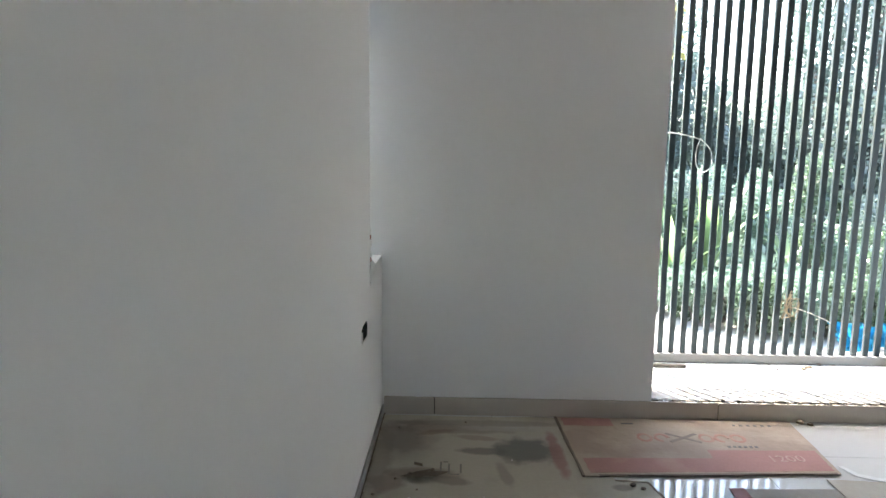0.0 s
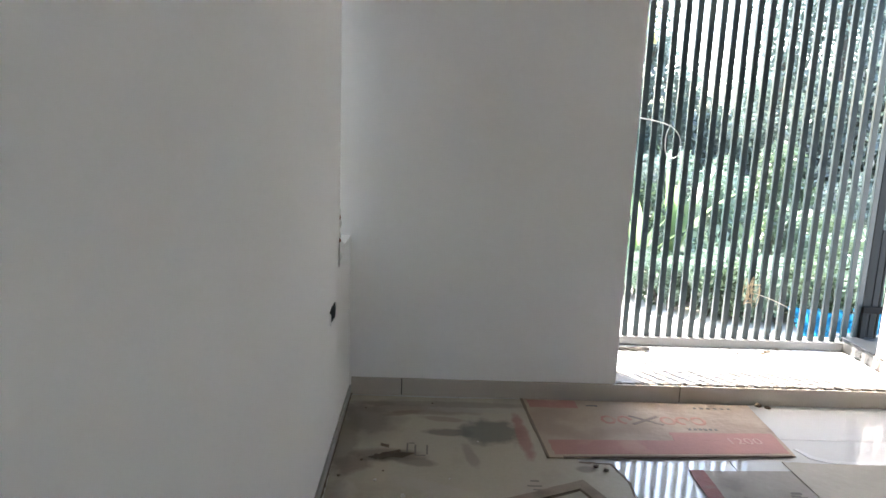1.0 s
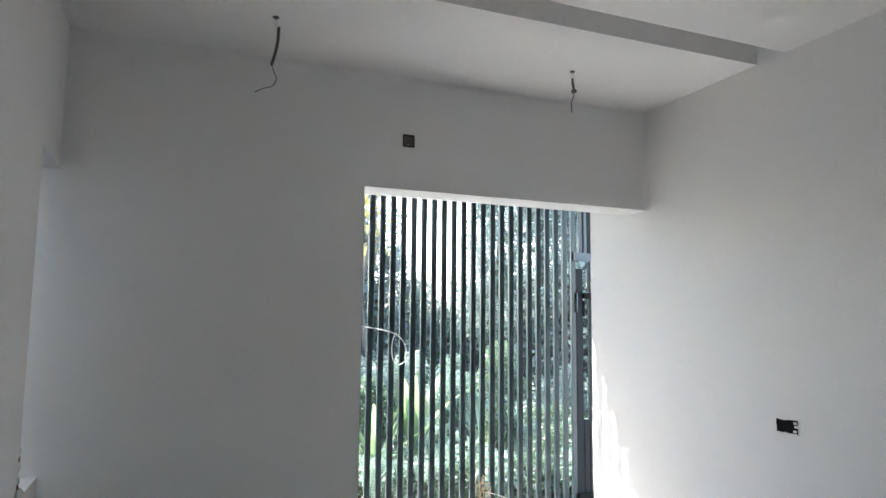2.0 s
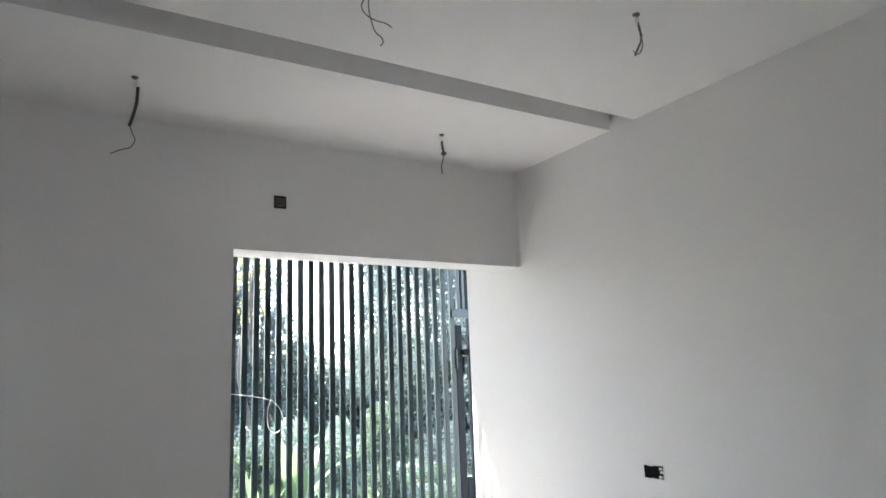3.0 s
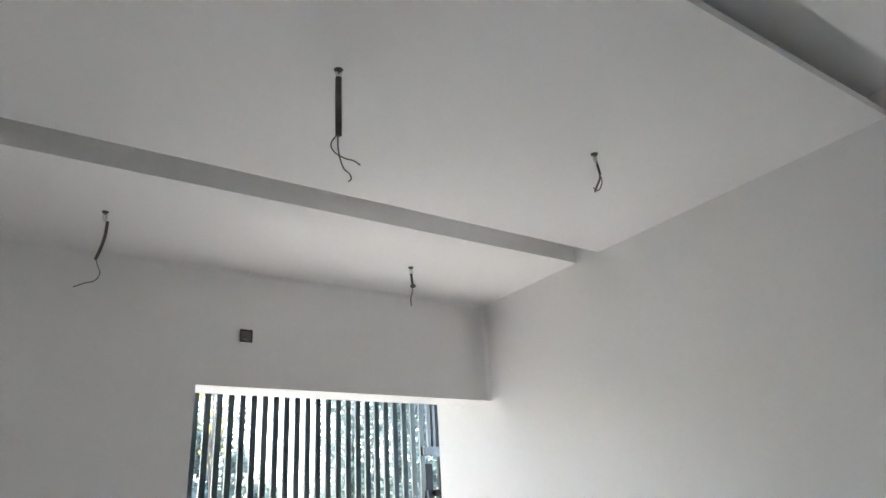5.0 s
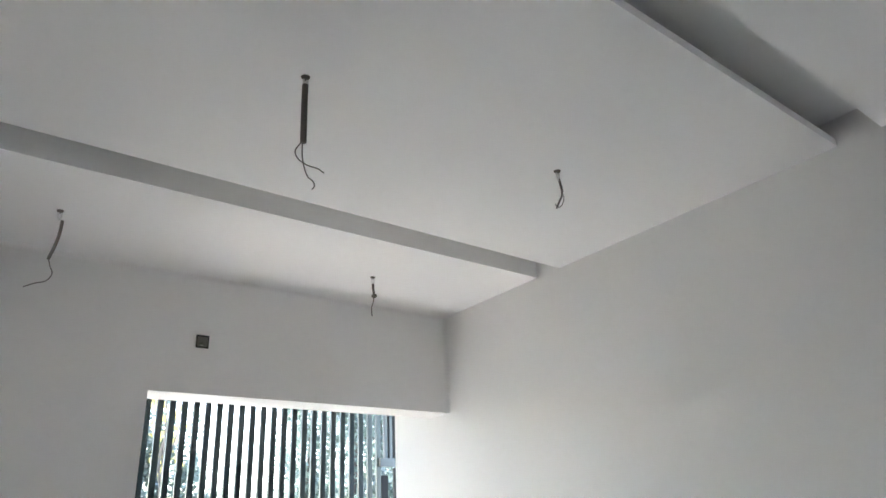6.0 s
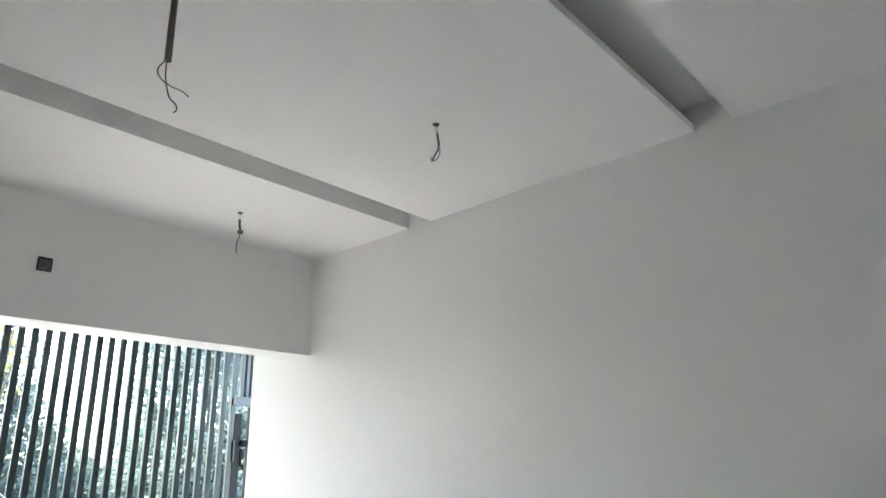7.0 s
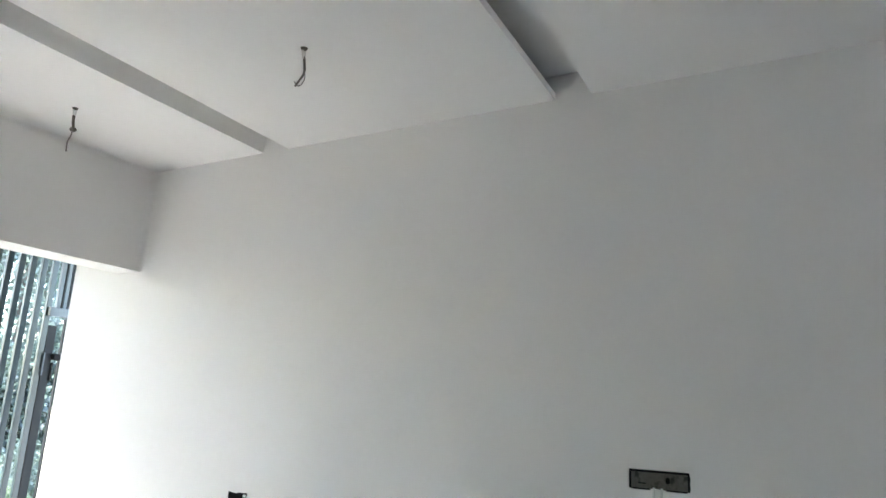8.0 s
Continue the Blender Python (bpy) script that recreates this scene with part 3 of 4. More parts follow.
for i in range(cols):
    for j in range(rows_n):
        tarp_bm.faces.new((grid[i][j], grid[i + 1][j], grid[i + 1][j + 1], grid[i][j + 1]))
bmesh.ops.solidify(tarp_bm, geom=tarp_bm.faces[:], thickness=0.004)
tagged(finish("tarpaulin", tarp_bm, TARP, smooth=True), "crumpled blue plastic sheet tied beyond the grille", "tarpaulin")

# ---- cardboard on the floor ----
big = thing("cardboard_sheet", "large dirty trampled cardboard sheet on the tiles", "cardboard", "floor protection cardboard")
big_board = part("board", slab([(0.02, 2.2), (1.20, 2.2), (1.28, 2.62), (1.268, 2.80), (1.262, 3.0), (1.275, 3.225), (1.234, 3.385), (1.10, 3.395), (1.03, 4.07), (0.02, 4.07)], 0.0005, 0.004, 0.008, 5, 3), DIRTY, big)
# dark strips that paint the shadow line under the sheet's lifted edge
for k, (p, q) in enumerate((((1.28, 2.62), (1.268, 2.80)), ((1.268, 2.80), (1.262, 3.0)), ((1.262, 3.0), (1.275, 3.225)), ((1.275, 3.225), (1.234, 3.385)), ((1.234, 3.385), (1.10, 3.395)))):
    a, b = Vector(p), Vector(q)
    s = Vector((b.y - a.y, a.x - b.x)).normalized() * 0.006
    part("edge_strip", slab([a + s, b + s, b - s, a - s], 0.0006, 0.0052, 0.004, 7, 40 + k), EDGE_DARK, big, "dark cut edge with the lifted sheet's shade painted in")
for k, (px, py, w, h) in enumerate(((0.315, 3.52, 0.004, 0.045), (0.352, 3.50, 0.004, 0.05), (0.405, 3.505, 0.004, 0.045), (0.335, 3.565, 0.012, 0.005), (0.333, 3.465, 0.012, 0.005),
                                    (0.378, 3.45, 0.02, 0.004), (0.855, 3.255, 0.018, 0.006), (0.85, 3.215, 0.03, 0.005), (0.862, 3.185, 0.022, 0.005))):
    px, py = px + 0.02, py - 0.032
    part("print_bar", slab([(px - w, py - h), (px + w, py - h), (px + w, py + h), (px - w, py + h)], 0.0042, 0.0047, 0.001, 4, k), FADED, big_board)

# printed carton panel along the balcony side
A, D, C, B = Vector((0.927, 4.07)), Vector((2.152, 4.065)), Vector((2.118, 3.492)), Vector((0.966, 3.42))


def on_card(u, v):
    """u along the panel from the first corner, v towards the room."""
    p = (A * (1 - u) + D * u) * (1 - v) + (B * (1 - u) + C * u) * v
    return (p.x, p.y)


def card_patch(u0, u1, v0, v1):
    return [on_card(u0, v0), on_card(u0, v1), on_card(u1, v1), on_card(u1, v0)]


panel = thing("flattened_carton", "flattened tan tile carton with faded red printing", "cardboard", "floor protection cardboard")
panel_board = part("board", slab(card_patch(0, 1, 0, 1), 0.005, 0.0105, 0.003, 9, 2), CARD, panel)
# dark edge strips, with the shade under the carton in their colour
part("edge_strip", slab(card_patch(-0.006, 0.004, 0.0, 1.0), 0.0052, 0.0118, 0.002, 7, 3), EDGE_DARK, panel, "dark cut edge with the lifted sheet's shade painted in")
part("edge_strip", slab(card_patch(0.06, 0.985, 0.985, 1.006), 0.0052, 0.0116, 0.003, 14, 3), EDGE_DARK, panel, "dark cut edge with the lifted sheet's shade painted in")
part("red_band", slab(card_patch(0.03, 0.985, 0.74, 0.96), 0.0107, 0.0112, 0.003, 10, 4), RED, panel_board, "faded red printed band")
part("red_band", slab(card_patch(0.55, 0.985, 0.60, 0.742), 0.0107, 0.0111, 0.003, 8, 4), RED, panel_board, "faded red printed band")
part("red_band", slab(card_patch(0.02, 0.23, 0.02, 0.17), 0.0107, 0.0112, 0.003, 6, 4), RED, panel_board, "faded red printed band")
# the maker's mark as plain shapes
for k, u in enumerate((0.33, 0.40, 0.585, 0.65, 0.715)):
    ring = bmesh.new()
    cx, cyy = on_card(u, 0.38)
    pts = [(cx + 0.032 * math.cos(a), cyy + 0.040 * math.sin(a), 0.0112) for a in [2 * math.pi * j / 12 for j in range(10 if k % 2 else 12)]]
    tube(pts + ([] if k % 2 else [pts[0]]), 0.0095, 4, ring)
    for v in ring.verts:
        v.co.z = 0.0112 + (v.co.z - 0.0112) * 0.08
    part("mark_shape", ring, MARK, panel_board)
for s in (1, -1):
    cx, cyy = on_card(0.49, 0.38)
    bm = tube([(cx - 0.075, cyy - 0.05 * s, 0.0114), (cx, cyy, 0.0114), (cx + 0.075, cyy + 0.05 * s, 0.0114)], 0.011, 4)
    for v in bm.verts:
        v.co.z = 0.0114 + (v.co.z - 0.0114) * 0.06
    part("mark_shape", bm, MARKDARK, panel_board)
for k in range(6):
    part("print_bar", slab(card_patch(0.645 + 0.022 * k, 0.658 + 0.022 * k, 0.52, 0.555), 0.0107, 0.0112), PRINT, panel_board)
    part("print_bar", slab(card_patch(0.74 + 0.03 * k, 0.754 + 0.03 * k, 0.09, 0.125), 0.0107, 0.0112), PRINT, panel_board)
part("print_bar", slab(card_patch(0.27, 0.32, 0.10, 0.125), 0.0107, 0.0112), PRINT, panel_board)
text = bpy.data.curves.new("size_print", "FONT")
text.body, text.size, text.extrude = "1200", 0.088, 0.0003
text.materials.append(WHITEINK)
t_ob = new("size_print", text)
tx, ty = on_card(0.765, 0.80)
t_ob.matrix_world = pose(tx, ty, 0.0118, 0, 0, 2.5)
t_ob.parent = panel_board

# folded carton with tan strips
fold = thing("carton_sheet", "thin carton sheet with folded tan borders", "cardboard", "floor protection cardboard")
P0, P1, P2, P3 = (0.534, 2.962), (1.075, 3.218), (1.352, 2.66), (0.775, 2.45)
part("board", slab([P0, P1, P2, P3], 0.0045, 0.012, 0.004, 8, 6), DUSTY, fold)
part("border", slab([P0, P1, (1.050, 3.147), (0.603, 2.943)], 0.0125, 0.0190, 0.003, 8, 7), CARD_TAN, fold, "tan folded border")
part("border", slab([P1, P2, (1.285, 2.66), (1.050, 3.147)], 0.0125, 0.0192, 0.003, 8, 8), CARD_TAN, fold, "tan folded border")
# dark lines that paint the shade along the folded borders
part("edge_strip", slab([(0.603, 2.941), (1.050, 3.145), (1.048, 3.140), (0.605, 2.936)], 0.0122, 0.0150, 0.003, 9, 21), EDGE_DARK, fold, "dark cut edge with the lifted sheet's shade painted in")
part("edge_strip", slab([(1.050, 3.145), (1.284, 2.66), (1.280, 2.66), (1.048, 3.140)], 0.0122, 0.0150, 0.003, 9, 22), EDGE_DARK, fold, "dark cut edge with the lifted sheet's shade painted in")
part("edge_strip", slab([P0, (0.555, 2.958), (0.795, 2.45), (0.772, 2.45)], 0.0125, 0.0188, 0.002, 8, 8), EDGE_DARK, fold, "dark cut edge with the lifted sheet's shade painted in")

# grey sheet with a maroon border and a torn hole
grey = thing("grey_carton_sheet", "grey dusty carton sheet with a maroon border", "cardboard", "floor protection cardboard")
part("board", slab([(1.58, 3.342), (2.06, 3.36), (2.075, 2.45), (1.80, 2.45), (1.79, 2.93), (1.80, 3.09), (1.72, 3.14), (1.735, 3.05), (1.79, 2.92), (1.79, 2.45), (1.55, 2.45)], 0.0005, 0.0055, 0.002, 3, 6), GREYCARD, grey)
part("border", slab([(1.567, 3.343), (1.632, 3.345), (1.622, 2.45), (1.552, 2.45)], 0.0057, 0.0085, 0.003, 9, 7), MAROON, grey, "maroon printed border")
rng = random.Random(5)
for k in range(5):
    px, py = 1.93 + rng.uniform(-0.04, 0.04), 3.12 + rng.uniform(-0.06, 0.06)
    part("print_bar", slab([(px - 0.02, py - 0.008), (px + 0.02, py - 0.008), (px + 0.02, py + 0.008), (px - 0.02, py + 0.008)], 0.0057, 0.006), PRINT, grey)
tan = thing("tan_cardboard_sheet", "plain tan cardboard sheet beside the shiny tiles", "cardboard", "floor protection cardboard")
part("board", slab([(2.025, 3.437), (2.20, 3.425), (3.2, 3.43), (3.2, 2.4), (2.06, 2.4)], 0.0062, 0.0105, 0.004, 8, 12), DUSTY, tan)

film = thing("plastic_film", "narrow white plastic sheet edge curling on the tiles", "plastic film", "floor protection cardboard")
part("sheet", slab([(2.15, 3.575), (2.18, 3.485), (2.25, 3.447), (2.34, 3.438), (2.76, 3.443), (2.76, 3.470), (2.35, 3.466), (2.27, 3.475), (2.205, 3.51), (2.172, 3.58)], 0.0012, 0.0035, 0.002, 5, 15), FILM, film)
part("sheet", slab([(2.72, 3.452), (3.2, 3.462), (3.2, 3.49), (2.74, 3.480)], 0.006, 0.012, 0.004, 6, 16), FILM, film, "lifted torn strip")
# a dark strip drawn as the shadow crack below the curled film
part("shadow_gap", slab([(2.76, 3.436), (3.2, 3.448), (3.2, 3.460), (2.80, 3.450)], 0.0115, 0.0135, 0.003, 8, 18), EDGE_DARK, film, "dark strip for the shade under the torn edge")

rag_bm = bmesh.new()
bmesh.ops.create_icosphere(rag_bm, subdivisions=4, radius=1.0)
for v in rag_bm.verts:
    p = v.co.copy()
    fold_depth = 0.16 * noise.noise(p * 2.3 + Vector((3, 1, 0))) + 0.10 * noise.noise(p * 5.1)
    p *= 1.0 + fold_depth
    v.co = (p.x * 0.068, p.y * 0.075, max(p.z, -0.75) * 0.05)
rag_low = min(v.co.z for v in rag_bm.verts)
rag = tagged(finish("crumpled_rag", rag_bm, RAG, smooth=True), "crumpled dusty grey rag lying on cardboard", "rag", "floor litter")
rag.location = (2.79, 3.355, 0.0106 - rag_low)

# ---- litter ----
def crumb(label, at, r, material, name="plaster_crumb", flat=0.6, seed=0, cat="litter"):
    rng = random.Random(seed)
    bm = bmesh.new()
    bmesh.ops.create_icosphere(bm, subdivisions=1, radius=r)
    for v in bm.verts:
        v.co = Vector((v.co.x * rng.uniform(0.7, 1.3), v.co.y * rng.uniform(0.7, 1.3), v.co.z * flat * rng.uniform(0.8, 1.2)))
    low = min(v.co.z for v in bm.verts)
    ob = tagged(finish(name, bm, material), label, cat, "floor litter")
    ob.location = (at[0], at[1], at[2] - low)
    return ob


scrap_bm = bmesh.new()
rng = random.Random(12)
for k in range(6):
    a = rng.uniform(0, 6.28)
    c = Vector((rng.uniform(-0.06, 0.06), rng.uniform(-0.03, 0.03), 0.006 + 0.006 * k))
    d, w = Vector((math.cos(a), math.sin(a) * 0.5, 0.1)) * rng.uniform(0.025, 0.055), Vector((-math.sin(a), math.cos(a), 0.2)) * 0.014
    q = [scrap_bm.verts.new(c + p) for p in (-d, w * 1.0, d, -w)]
    scrap_bm.faces.new(q)
bmesh.ops.solidify(scrap_bm, geom=scrap_bm.faces[:], thickness=0.003)
ob = tagged(finish("dry_leaf_scrap", scrap_bm, DRYLEAF), "crumpled dry brown leaf scrap on cardboard", "litter", "floor litter")
ob.location, ob.scale = (0.254, 3.402, 0.004), (1.5, 1.6, 1.0)
for k, (px, py, r, m) in enumerate(((0.213, 3.19, 0.009, CRUMB), (0.332, 3.07, 0.013, CRUMB), (0.31, 2.62, 0.009, CRUMB), (0.14, 3.36, 0.007, DRYLEAF),
                                   (0.29, 2.66, 0.007, CRUMB), (0.155, 2.58, 0.010, DRYLEAF), (0.11, 3.9, 0.006, DRYLEAF), (0.75, 2.72, 0.008, CRUMB),
                                   (0.24, 3.27, 0.006, DRYLEAF), (0.45, 3.98, 0.007, DRYLEAF), (0.06, 3.22, 0.008, DRYLEAF), (0.09, 2.98, 0.006, DRYLEAF), (0.30, 3.44, 0.011, DRYLEAF), (0.35, 3.42, 0.009, DRYLEAF), (0.20, 3.40, 0.010, DRYLEAF), (0.41, 2.86, 0.006, DRYLEAF), (0.52, 3.22, 0.005, CRUMB), (0.16, 2.80, 0.007, CRUMB), (1.16, 3.345, 0.014, DRYLEAF), (1.196, 3.314, 0.012, DRYLEAF), (0.66, 3.56, 0.005, CRUMB))):
    crumb("small pale plaster crumb on the dirty floor" if m is CRUMB else "small dark debris bit on the floor", (px, py, 0.0045), r, m,
          "plaster_crumb" if m is CRUMB else "debris_bit", 0.6, k)
crumb("dark twig bits by the skirting", (2.20, 4.04, 0.0107), 0.022, DRYLEAF, "debris_bit", 0.5, 31)
crumb("dark twig bits by the skirting", (2.255, 4.045, 0.0), 0.018, DRYLEAF, "debris_bit", 0.5, 32)
rng = random.Random(44)
for k in range(10):
    crumb("dry leaf bits on the balcony floor", (rng.uniform(2.4, 3.2), rng.uniform(4.95, 5.05), 0.0), rng.uniform(0.008, 0.02), DRYLEAF, "debris_bit", 0.4, 60 + k)
crumb("small dark mortar lump beside the wall", (XR - 0.022, 4.305, 0.1), 0.017, CONDUIT, "debris_bit", 0.8, 90)
tagged(finish("plank_offcut", boxes((1.50, 1.90, 4.95, 4.975, 0, 0.022), bevel=0.003), CONDUIT), "short dark grey offcut on the balcony floor", "offcut")

# ---- planting beyond the grille ----
def leaf_cloud(centres, count, size, seed, long=2.0, droop=0.3):
    """Many small pointed leaves round clump centres (x, y, z, radius), as one mesh."""
    rng = np.random.default_rng(seed)
    c = np.array(centres, float)
    pick = rng.choice(len(c), count, p=c[:, 3] ** 2 / (c[:, 3] ** 2).sum())
    d = rng.normal(size=(count, 3))
    d /= np.linalg.norm(d, axis=1)[:, None]
    p = c[pick, :3] + d * (c[pick, 3] * rng.random(count) ** 0.5)[:, None]
    ax = rng.normal(size=(count, 3)) + d
    ax[:, 2] -= droop
    ax /= np.linalg.norm(ax, axis=1)[:, None]
    sd = np.cross(ax, rng.normal(size=(count, 3)))
    sd /= np.linalg.norm(sd, axis=1)[:, None]
    s = size * rng.uniform(0.6, 1.4, count)[:, None]
    v = np.stack([p - ax * s * long / 2, p + sd * s / 2, p + ax * s * long / 2, p - sd * s / 2], 1).reshape(-1, 3)
    me = bpy.data.meshes.new("crown")
    me.from_pydata(v.tolist(), [], np.arange(4 * count).reshape(-1, 4).tolist())
    return me


def tree(label, x, y, h, spread, leaves, size, seed, material=LEAF_DARK, base=0.35, z=-0.14, group="trees beyond the balcony"):
    rng = random.Random(seed)
    ob = thing("tree", label, "tree", group, at=(x, y, z))
    bend = [(0, 0, 0), (rng.uniform(-.1, .1), 0, h * 0.25), (rng.uniform(-.2, .2), rng.uniform(-.1, .1), h * 0.55), (rng.uniform(-.3, .3), 0, h * 0.9)]
    trunk = part("trunk", tube(curve_points(bend, 5), 0.016 * h + 0.02, 8, taper=0.015), BARK, ob, "", True)
    centres = []
    for k in range(int(46 + 12 * h)):
        a, f = rng.uniform(0, 6.28), rng.uniform(base, 1.0)
        r = spread * rng.uniform(0.35, 1.0) * (1.15 - 0.5 * f)
        start = Vector((0, 0, h * f * 0.75))
        end = Vector((r * math.cos(a), r * math.sin(a), h * f + rng.uniform(-0.2, 0.3)))
        mid = (start + end) / 2 + Vector((0, 0, 0.15))
        if k < 9:
            part("limb", tube(curve_points([start, mid, end], 3), 0.005 * h, 5, taper=0.006), BARK, trunk)
        centres.append((*end, spread * rng.uniform(0.28, 0.55)))
    me = leaf_cloud(centres, leaves, size, seed)
    me.materials.append(material)
    crown = new("crown", me)
    crown.parent = ob
    return ob


def shrub(label, x, y, h, spread, leaves, size, seed, material=LEAF_MID, long=2.2):
    rng = random.Random(seed)
    ob = thing("shrub", label, "shrub", "shrubs beyond the balcony", at=(x, y, -0.14))
    centres = []
    for k in range(7):
        a = rng.uniform(0, 6.28)
        r = spread * rng.uniform(0.1, 0.9)
        end = (r * math.cos(a), r * math.sin(a), h * rng.uniform(0.35, 1.0))
        part("stem", tube([(0.05 * math.cos(a), 0.05 * math.sin(a), 0), (end[0] * 0.5, end[1] * 0.5, end[2] * 0.6), end], 0.012, 5, taper=0.004), BARK, ob)
        centres.append((*end, spread * rng.uniform(0.35, 0.6)))
    me = leaf_cloud(centres, leaves, size, seed, long, 0.5)
    me.materials.append(material)
    crown = new("crown", me)
    crown.parent = ob
    return ob


def broad_plant(label, x, y, h, n, seed):
    """A clump of long arching blades on stalks."""
    rng = random.Random(seed)
    ob = thing("broad_leaf_plant", label, "plant", "broad leaved plants", at=(x, y, -0.14))
    for k in range(n):
        a, lean, length = rng.uniform(0, 6.28), rng.uniform(0.15, 0.6), h * rng.uniform(0.7, 1.1)
        way = Vector((math.cos(a), math.sin(a), 0))
        line = [way * (lean * length * t * t) + Vector((0, 0, length * (t - 0.22 * t * t * lean * 2))) for t in [i / 9 for i in range(10)]]
        across = Vector((-way.y, way.x, 0))
        bm = bmesh.new()
        prev = None
        for i, p in enumerate(line[3:]):
            t = i / 6
            w = 0.034 * h * math.sin(math.pi * min(1, 0.12 + 0.86 * t)) + 0.004
            trio = [bm.verts.new(p + across * w + Vector((0, 0, 0.25 * w))), bm.verts.new(p), bm.verts.new(p - across * w + Vector((0, 0, 0.25 * w)))]
            if prev:
                for s in (0, 1):
                    bm.faces.new((prev[s], prev[s + 1], trio[s + 1], trio[s]))
            prev = trio
        part("leaf", bm, LEAF_LIGHT, ob, smooth=True)
        part("stalk", tube(line[:5], 0.012, 5, taper=0.006), LEAF_LIGHT, ob)
    return ob


for k, (tx, ty, th, sp, lv) in enumerate((
        (0.5, 12.5, 5.5, 2.0, 3200), (2.6, 12.6, 4.4, 1.0, 3000), (3.35, 12.3, 4.3, 0.6, 1300), (3.9, 12.2, 3.4, 0.55, 900), (4.4, 12.4, 2.8, 0.55, 780), (4.95, 12.8, 2.2, 0.55, 700), (5.45, 13.0, 1.8, 0.5, 700),
        (6.5, 12.8, 4.8, 0.7, 1500), (7.1, 12.2, 5.6, 0.95, 1700), (7.9, 12.4, 6.0, 1.2, 1900), (8.9, 13.0, 6.2, 1.5, 2200), (10.2, 12.0, 6.0, 1.6, 3000),
        (11.6, 14.5, 7.0, 2.4, 4000), (13.2, 11.5, 6.0, 2.2, 4000), (3.6, 18.5, 3.6, 1.5, 3200), (1.2, 19.0, 6.0, 2.6, 3200), (6.4, 18.0, 1.3, 1.5, 3000), (9.6, 19.0, 3.2, 1.8, 3400),
        (15.0, 16.0, 8.0, 3.0, 4000), (5.85, 12.4, 1.6, 0.6, 1100), (6.7, 11.6, 2.2, 0.7, 1200), (7.6, 11.0, 2.6, 0.9, 1500), (8.6, 11.2, 2.8, 1.0, 1700))):
    tree("dark leafy tree against the bright sky", tx, ty, th, sp, int(lv * 5.6), 0.047, 100 + k, base=0.10)
tree("slim tree with yellowing leaves", 3.2, 10.2, 3.6, 0.32, 150, 0.055, 140, LEAF_YELLOW, 0.72)
for k in range(34):
    rng = random.Random(200 + k)
    sx, sy = 1.6 + 0.24 * k + rng.uniform(-0.2, 0.2), rng.uniform(7.2, 9.6)
    shrub("sunlit green shrub with small leaves", sx, sy, rng.uniform(0.45, 1.4), rng.uniform(0.3, 0.6), 4200, 0.023, 300 + k, (LEAF_MID, LEAF_DARK, LEAF_MID, LEAF_MID, LEAF_SHADE)[k % 5])
for k in range(16):
    rng = random.Random(400 + k)
    sx = 2.3 + 0.33 * k
    sy = 7.2 - 0.55 * min(sx - 2.0, 1.9) + rng.uniform(-0.05, 0.25)
    shrub("low sunlit ground plants beside the sand", sx, sy, rng.uniform(0.3, 0.55), rng.uniform(0.3, 0.42), 3600, 0.018, 500 + k, LEAF_SHADE if k % 3 == 1 else LEAF_MID, 2.8)
for k, (sx, sy) in enumerate(((2.55, 6.55), (2.85, 6.3), (3.15, 6.35), (3.45, 6.2), (3.75, 6.3), (2.95, 6.75), (3.4, 6.65), (3.9, 6.3), (4.25, 6.6), (4.6, 6.2), (4.9, 6.8), (4.1, 7.0))):
    shrub("low sunlit ground plants beside the sand", sx, sy, 0.42 if k < 7 else 0.6, 0.34 if k < 7 else 0.42, 6000, 0.017, 560 + k, LEAF_SHADE if k % 3 == 1 else LEAF_MID, 2.8)
for k, (bx, by, bh, n) in enumerate(((2.42, 7.05, 1.15, 9), (2.95, 7.6, 1.65, 8), (4.0, 8.1, 0.9, 8), (2.65, 7.8, 1.2, 6))):
    broad_plant("bright green plant with long arching leaves", bx, by, bh, n, 600 + k)

cover = leaf_cloud([(cx, cy2, -0.05, 0.55) for cx in np.arange(-3, 16, 0.8) for cy2 in np.arange(7.6, 17, 0.8)], 90000, 0.05, 77, 2.4, -0.4)
cover.materials.append(LEAF_MID)
tagged(new("undergrowth", cover), "dense low green undergrowth under the trees", "undergrowth", kind="stuff")

woods = leaf_cloud([(cx, cy2, 0.9, 1.35) for cx in np.arange(-6, 26, 1.1) for cy2 in (21.5, 23.0, 24.5)], 45000, 0.11, 78, 2.0, 0.3)
# the lighter shrub green puts the distant haze into the leaf colour
woods.materials.append(LEAF_MID)
tagged(new("far_woods", woods), "dense far line of bushes, paled to stand for haze", "woods", kind="stuff")

# ---- skirting and floor pieces ----
def piece(name, x0, x1, y0, y1, z0, z1, material, parent, bevel=0.0015):
    return part(name, boxes((x0, x1, y0, y1, z0, z1), bevel=bevel), material, parent)


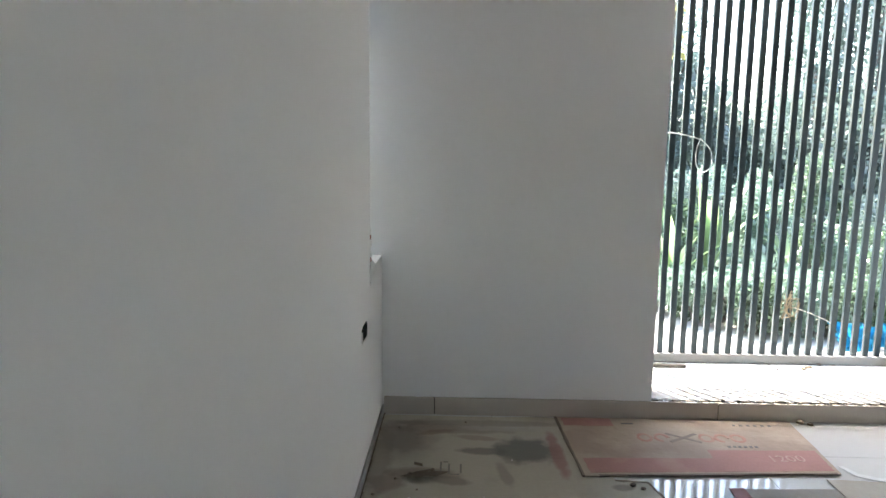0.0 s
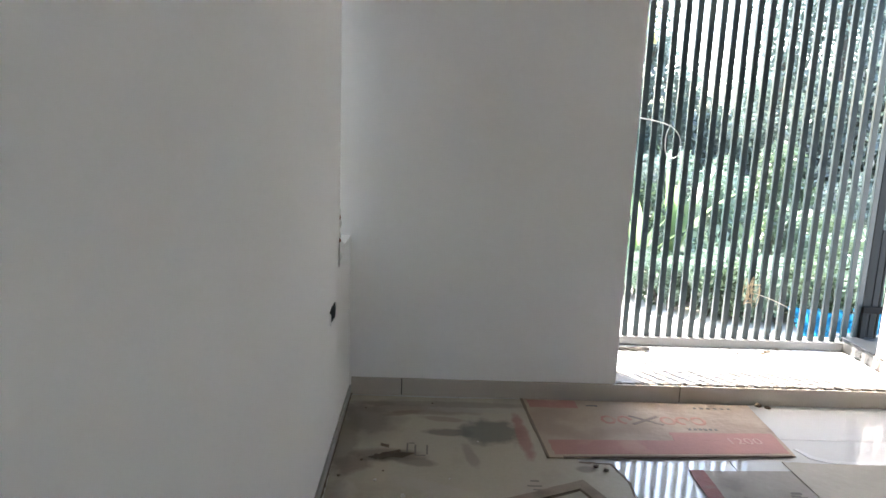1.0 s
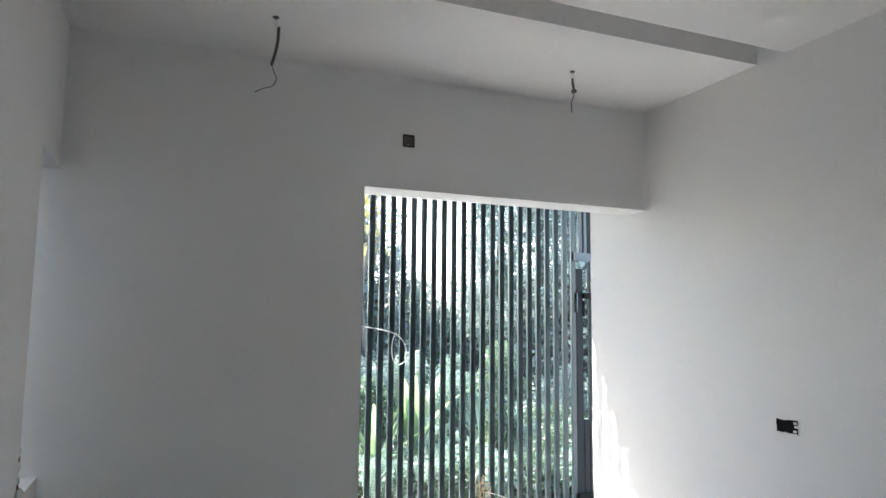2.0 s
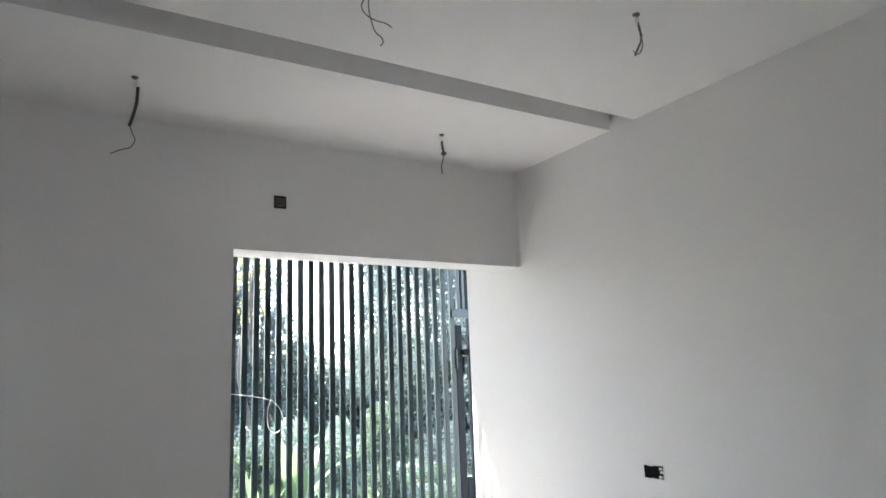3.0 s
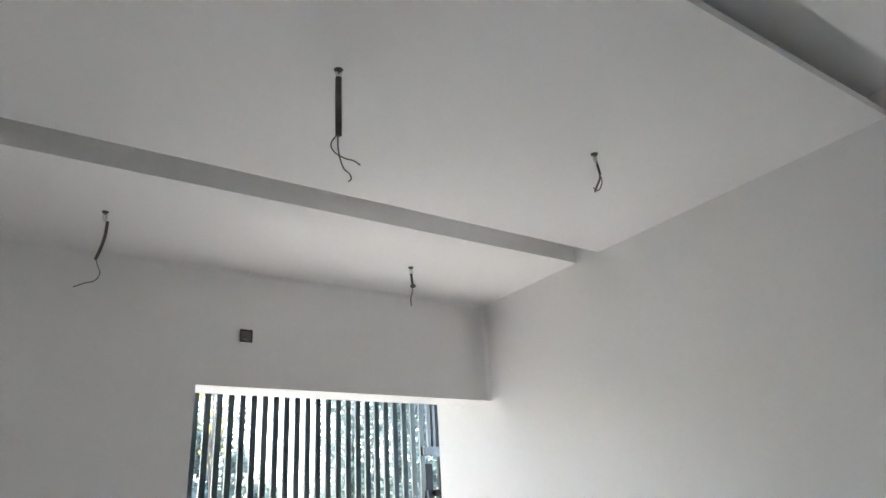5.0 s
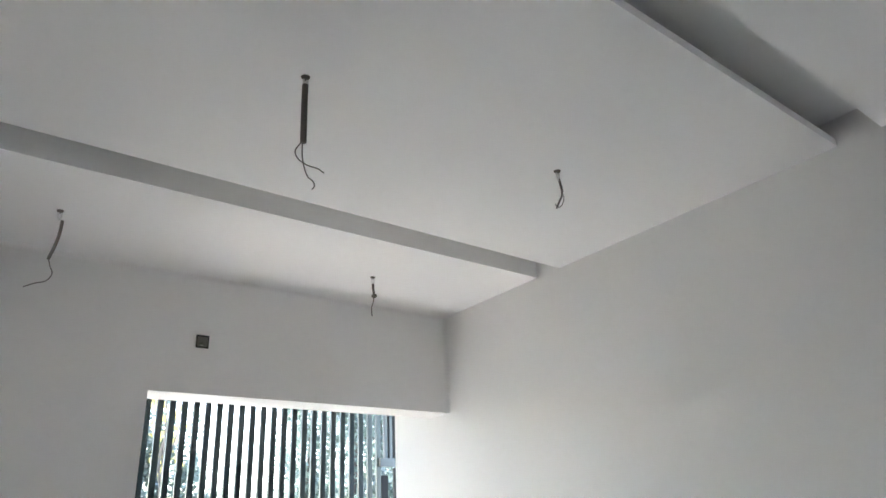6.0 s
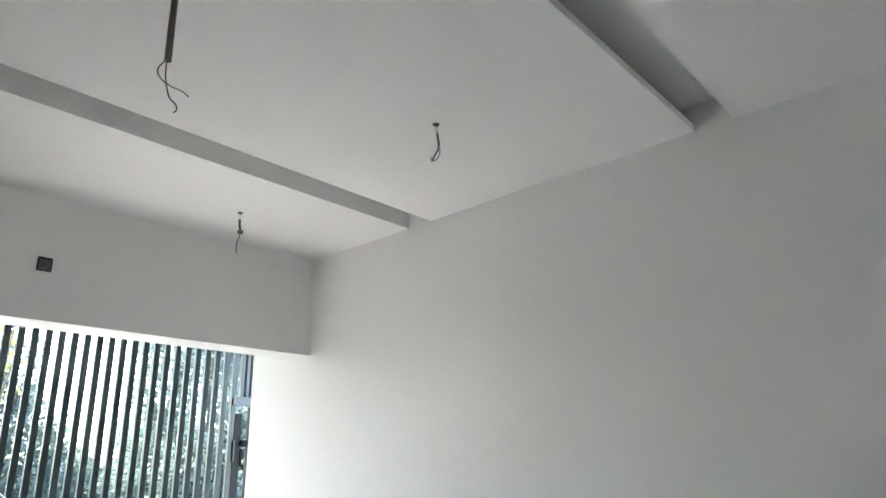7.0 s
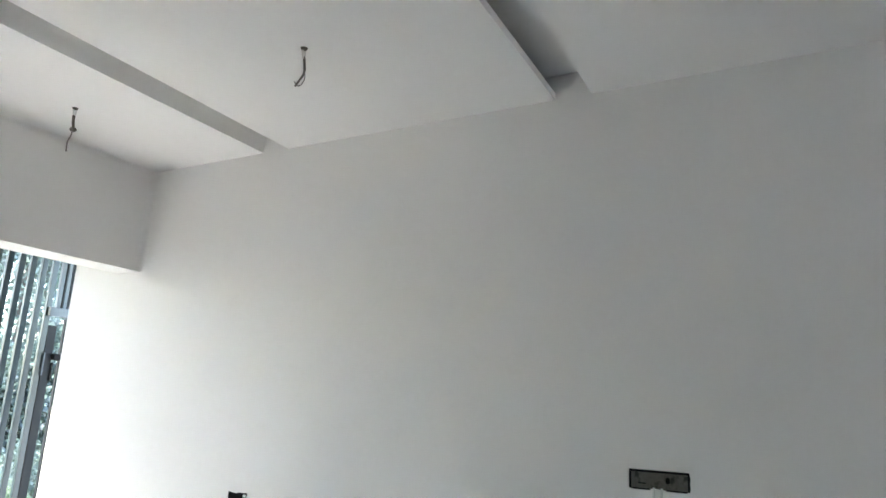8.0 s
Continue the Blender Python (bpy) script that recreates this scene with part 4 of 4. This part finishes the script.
sk = tagged(new("baseboard_north"), "beige tile skirting with thin dark joints", "skirting", kind="structure")
for x0, x1 in ((0.012, 0.2795), (0.2845, 1.787), (1.792, XR - 0.012)):
    piece("skirting_tile", x0, x1, 4.088, 4.0995, 0.001, 0.097, SKIRT, sk)
part("joint", boxes((0.02, XR - 0.02, 4.0935, 4.0992, 0.002, 0.0955)), GROUT, sk, "dark joint filler")
sk = tagged(new("baseboard_east"), "beige tile skirting with thin dark joints", "skirting", kind="structure")
for y0, y1 in ((BACK, -0.725), (-0.7235, 0.7765), (0.779, 2.279), (2.282, 3.779), (3.782, 4.0995)):
    piece("skirting_tile", XR - 0.012, XR - 0.0005, y0, y1, 0.001, 0.097, SKIRT, sk)
for y0, y1 in ((4.325, 4.734),):
    piece("skirting_tile", XR - 0.012, XR - 0.0005, y0, y1, 0.001, 0.085, SKIRT, sk)
sk = tagged(new("baseboard_west"), "low rough grey cement strip along the wall", "skirting", kind="structure")
for y0, y1 in ((BACK, -0.3), (-0.297, 1.2), (1.203, 2.7), (2.703, 4.0995)):
    piece("cement_strip", 0.0005, 0.012, y0, y1, 0.001, 0.05, CEMENT, sk)
part("joint", slab([(0.0125, 1.9), (0.0185, 1.9), (0.0165, 4.08), (0.0125, 4.08)], 0.0045, 0.008, 0.0045, 90, 71), EDGE_DARK, sk, "dark dirt-filled gap along the floor")

tile_cache = {}


def tiles(x_cuts, y_cuts, parent, material, name, z1=0.0):
    for x0, x1 in zip(x_cuts, x_cuts[1:]):
        for y0, y1 in zip(y_cuts, y_cuts[1:]):
            key = (round(x1 - x0, 3), round(y1 - y0, 3), material.name)
            if key not in tile_cache:
                ob = part(name, boxes((0.001, key[0] - 0.001, 0.001, key[1] - 0.001, -0.0035, z1), bevel=0.0006), material, parent)
                tile_cache[key] = ob.data
            else:
                ob = new(name, tile_cache[key])
                ob.parent = parent
            ob.location = (x0, y0, 0)


tiles([0.0, 0.59, 1.79, 2.99, XR], [BACK] + [3.08 - 0.6 * k for k in range(9, -1, -1)] + [3.68, 4.1], floor, TILE, "floor_tile")
tiles([0.6, 1.2, 1.8, 2.4, 3.0, XR], [4.32, 4.7, 5.065], balcony_floor, BALCONY, "balcony_tile")
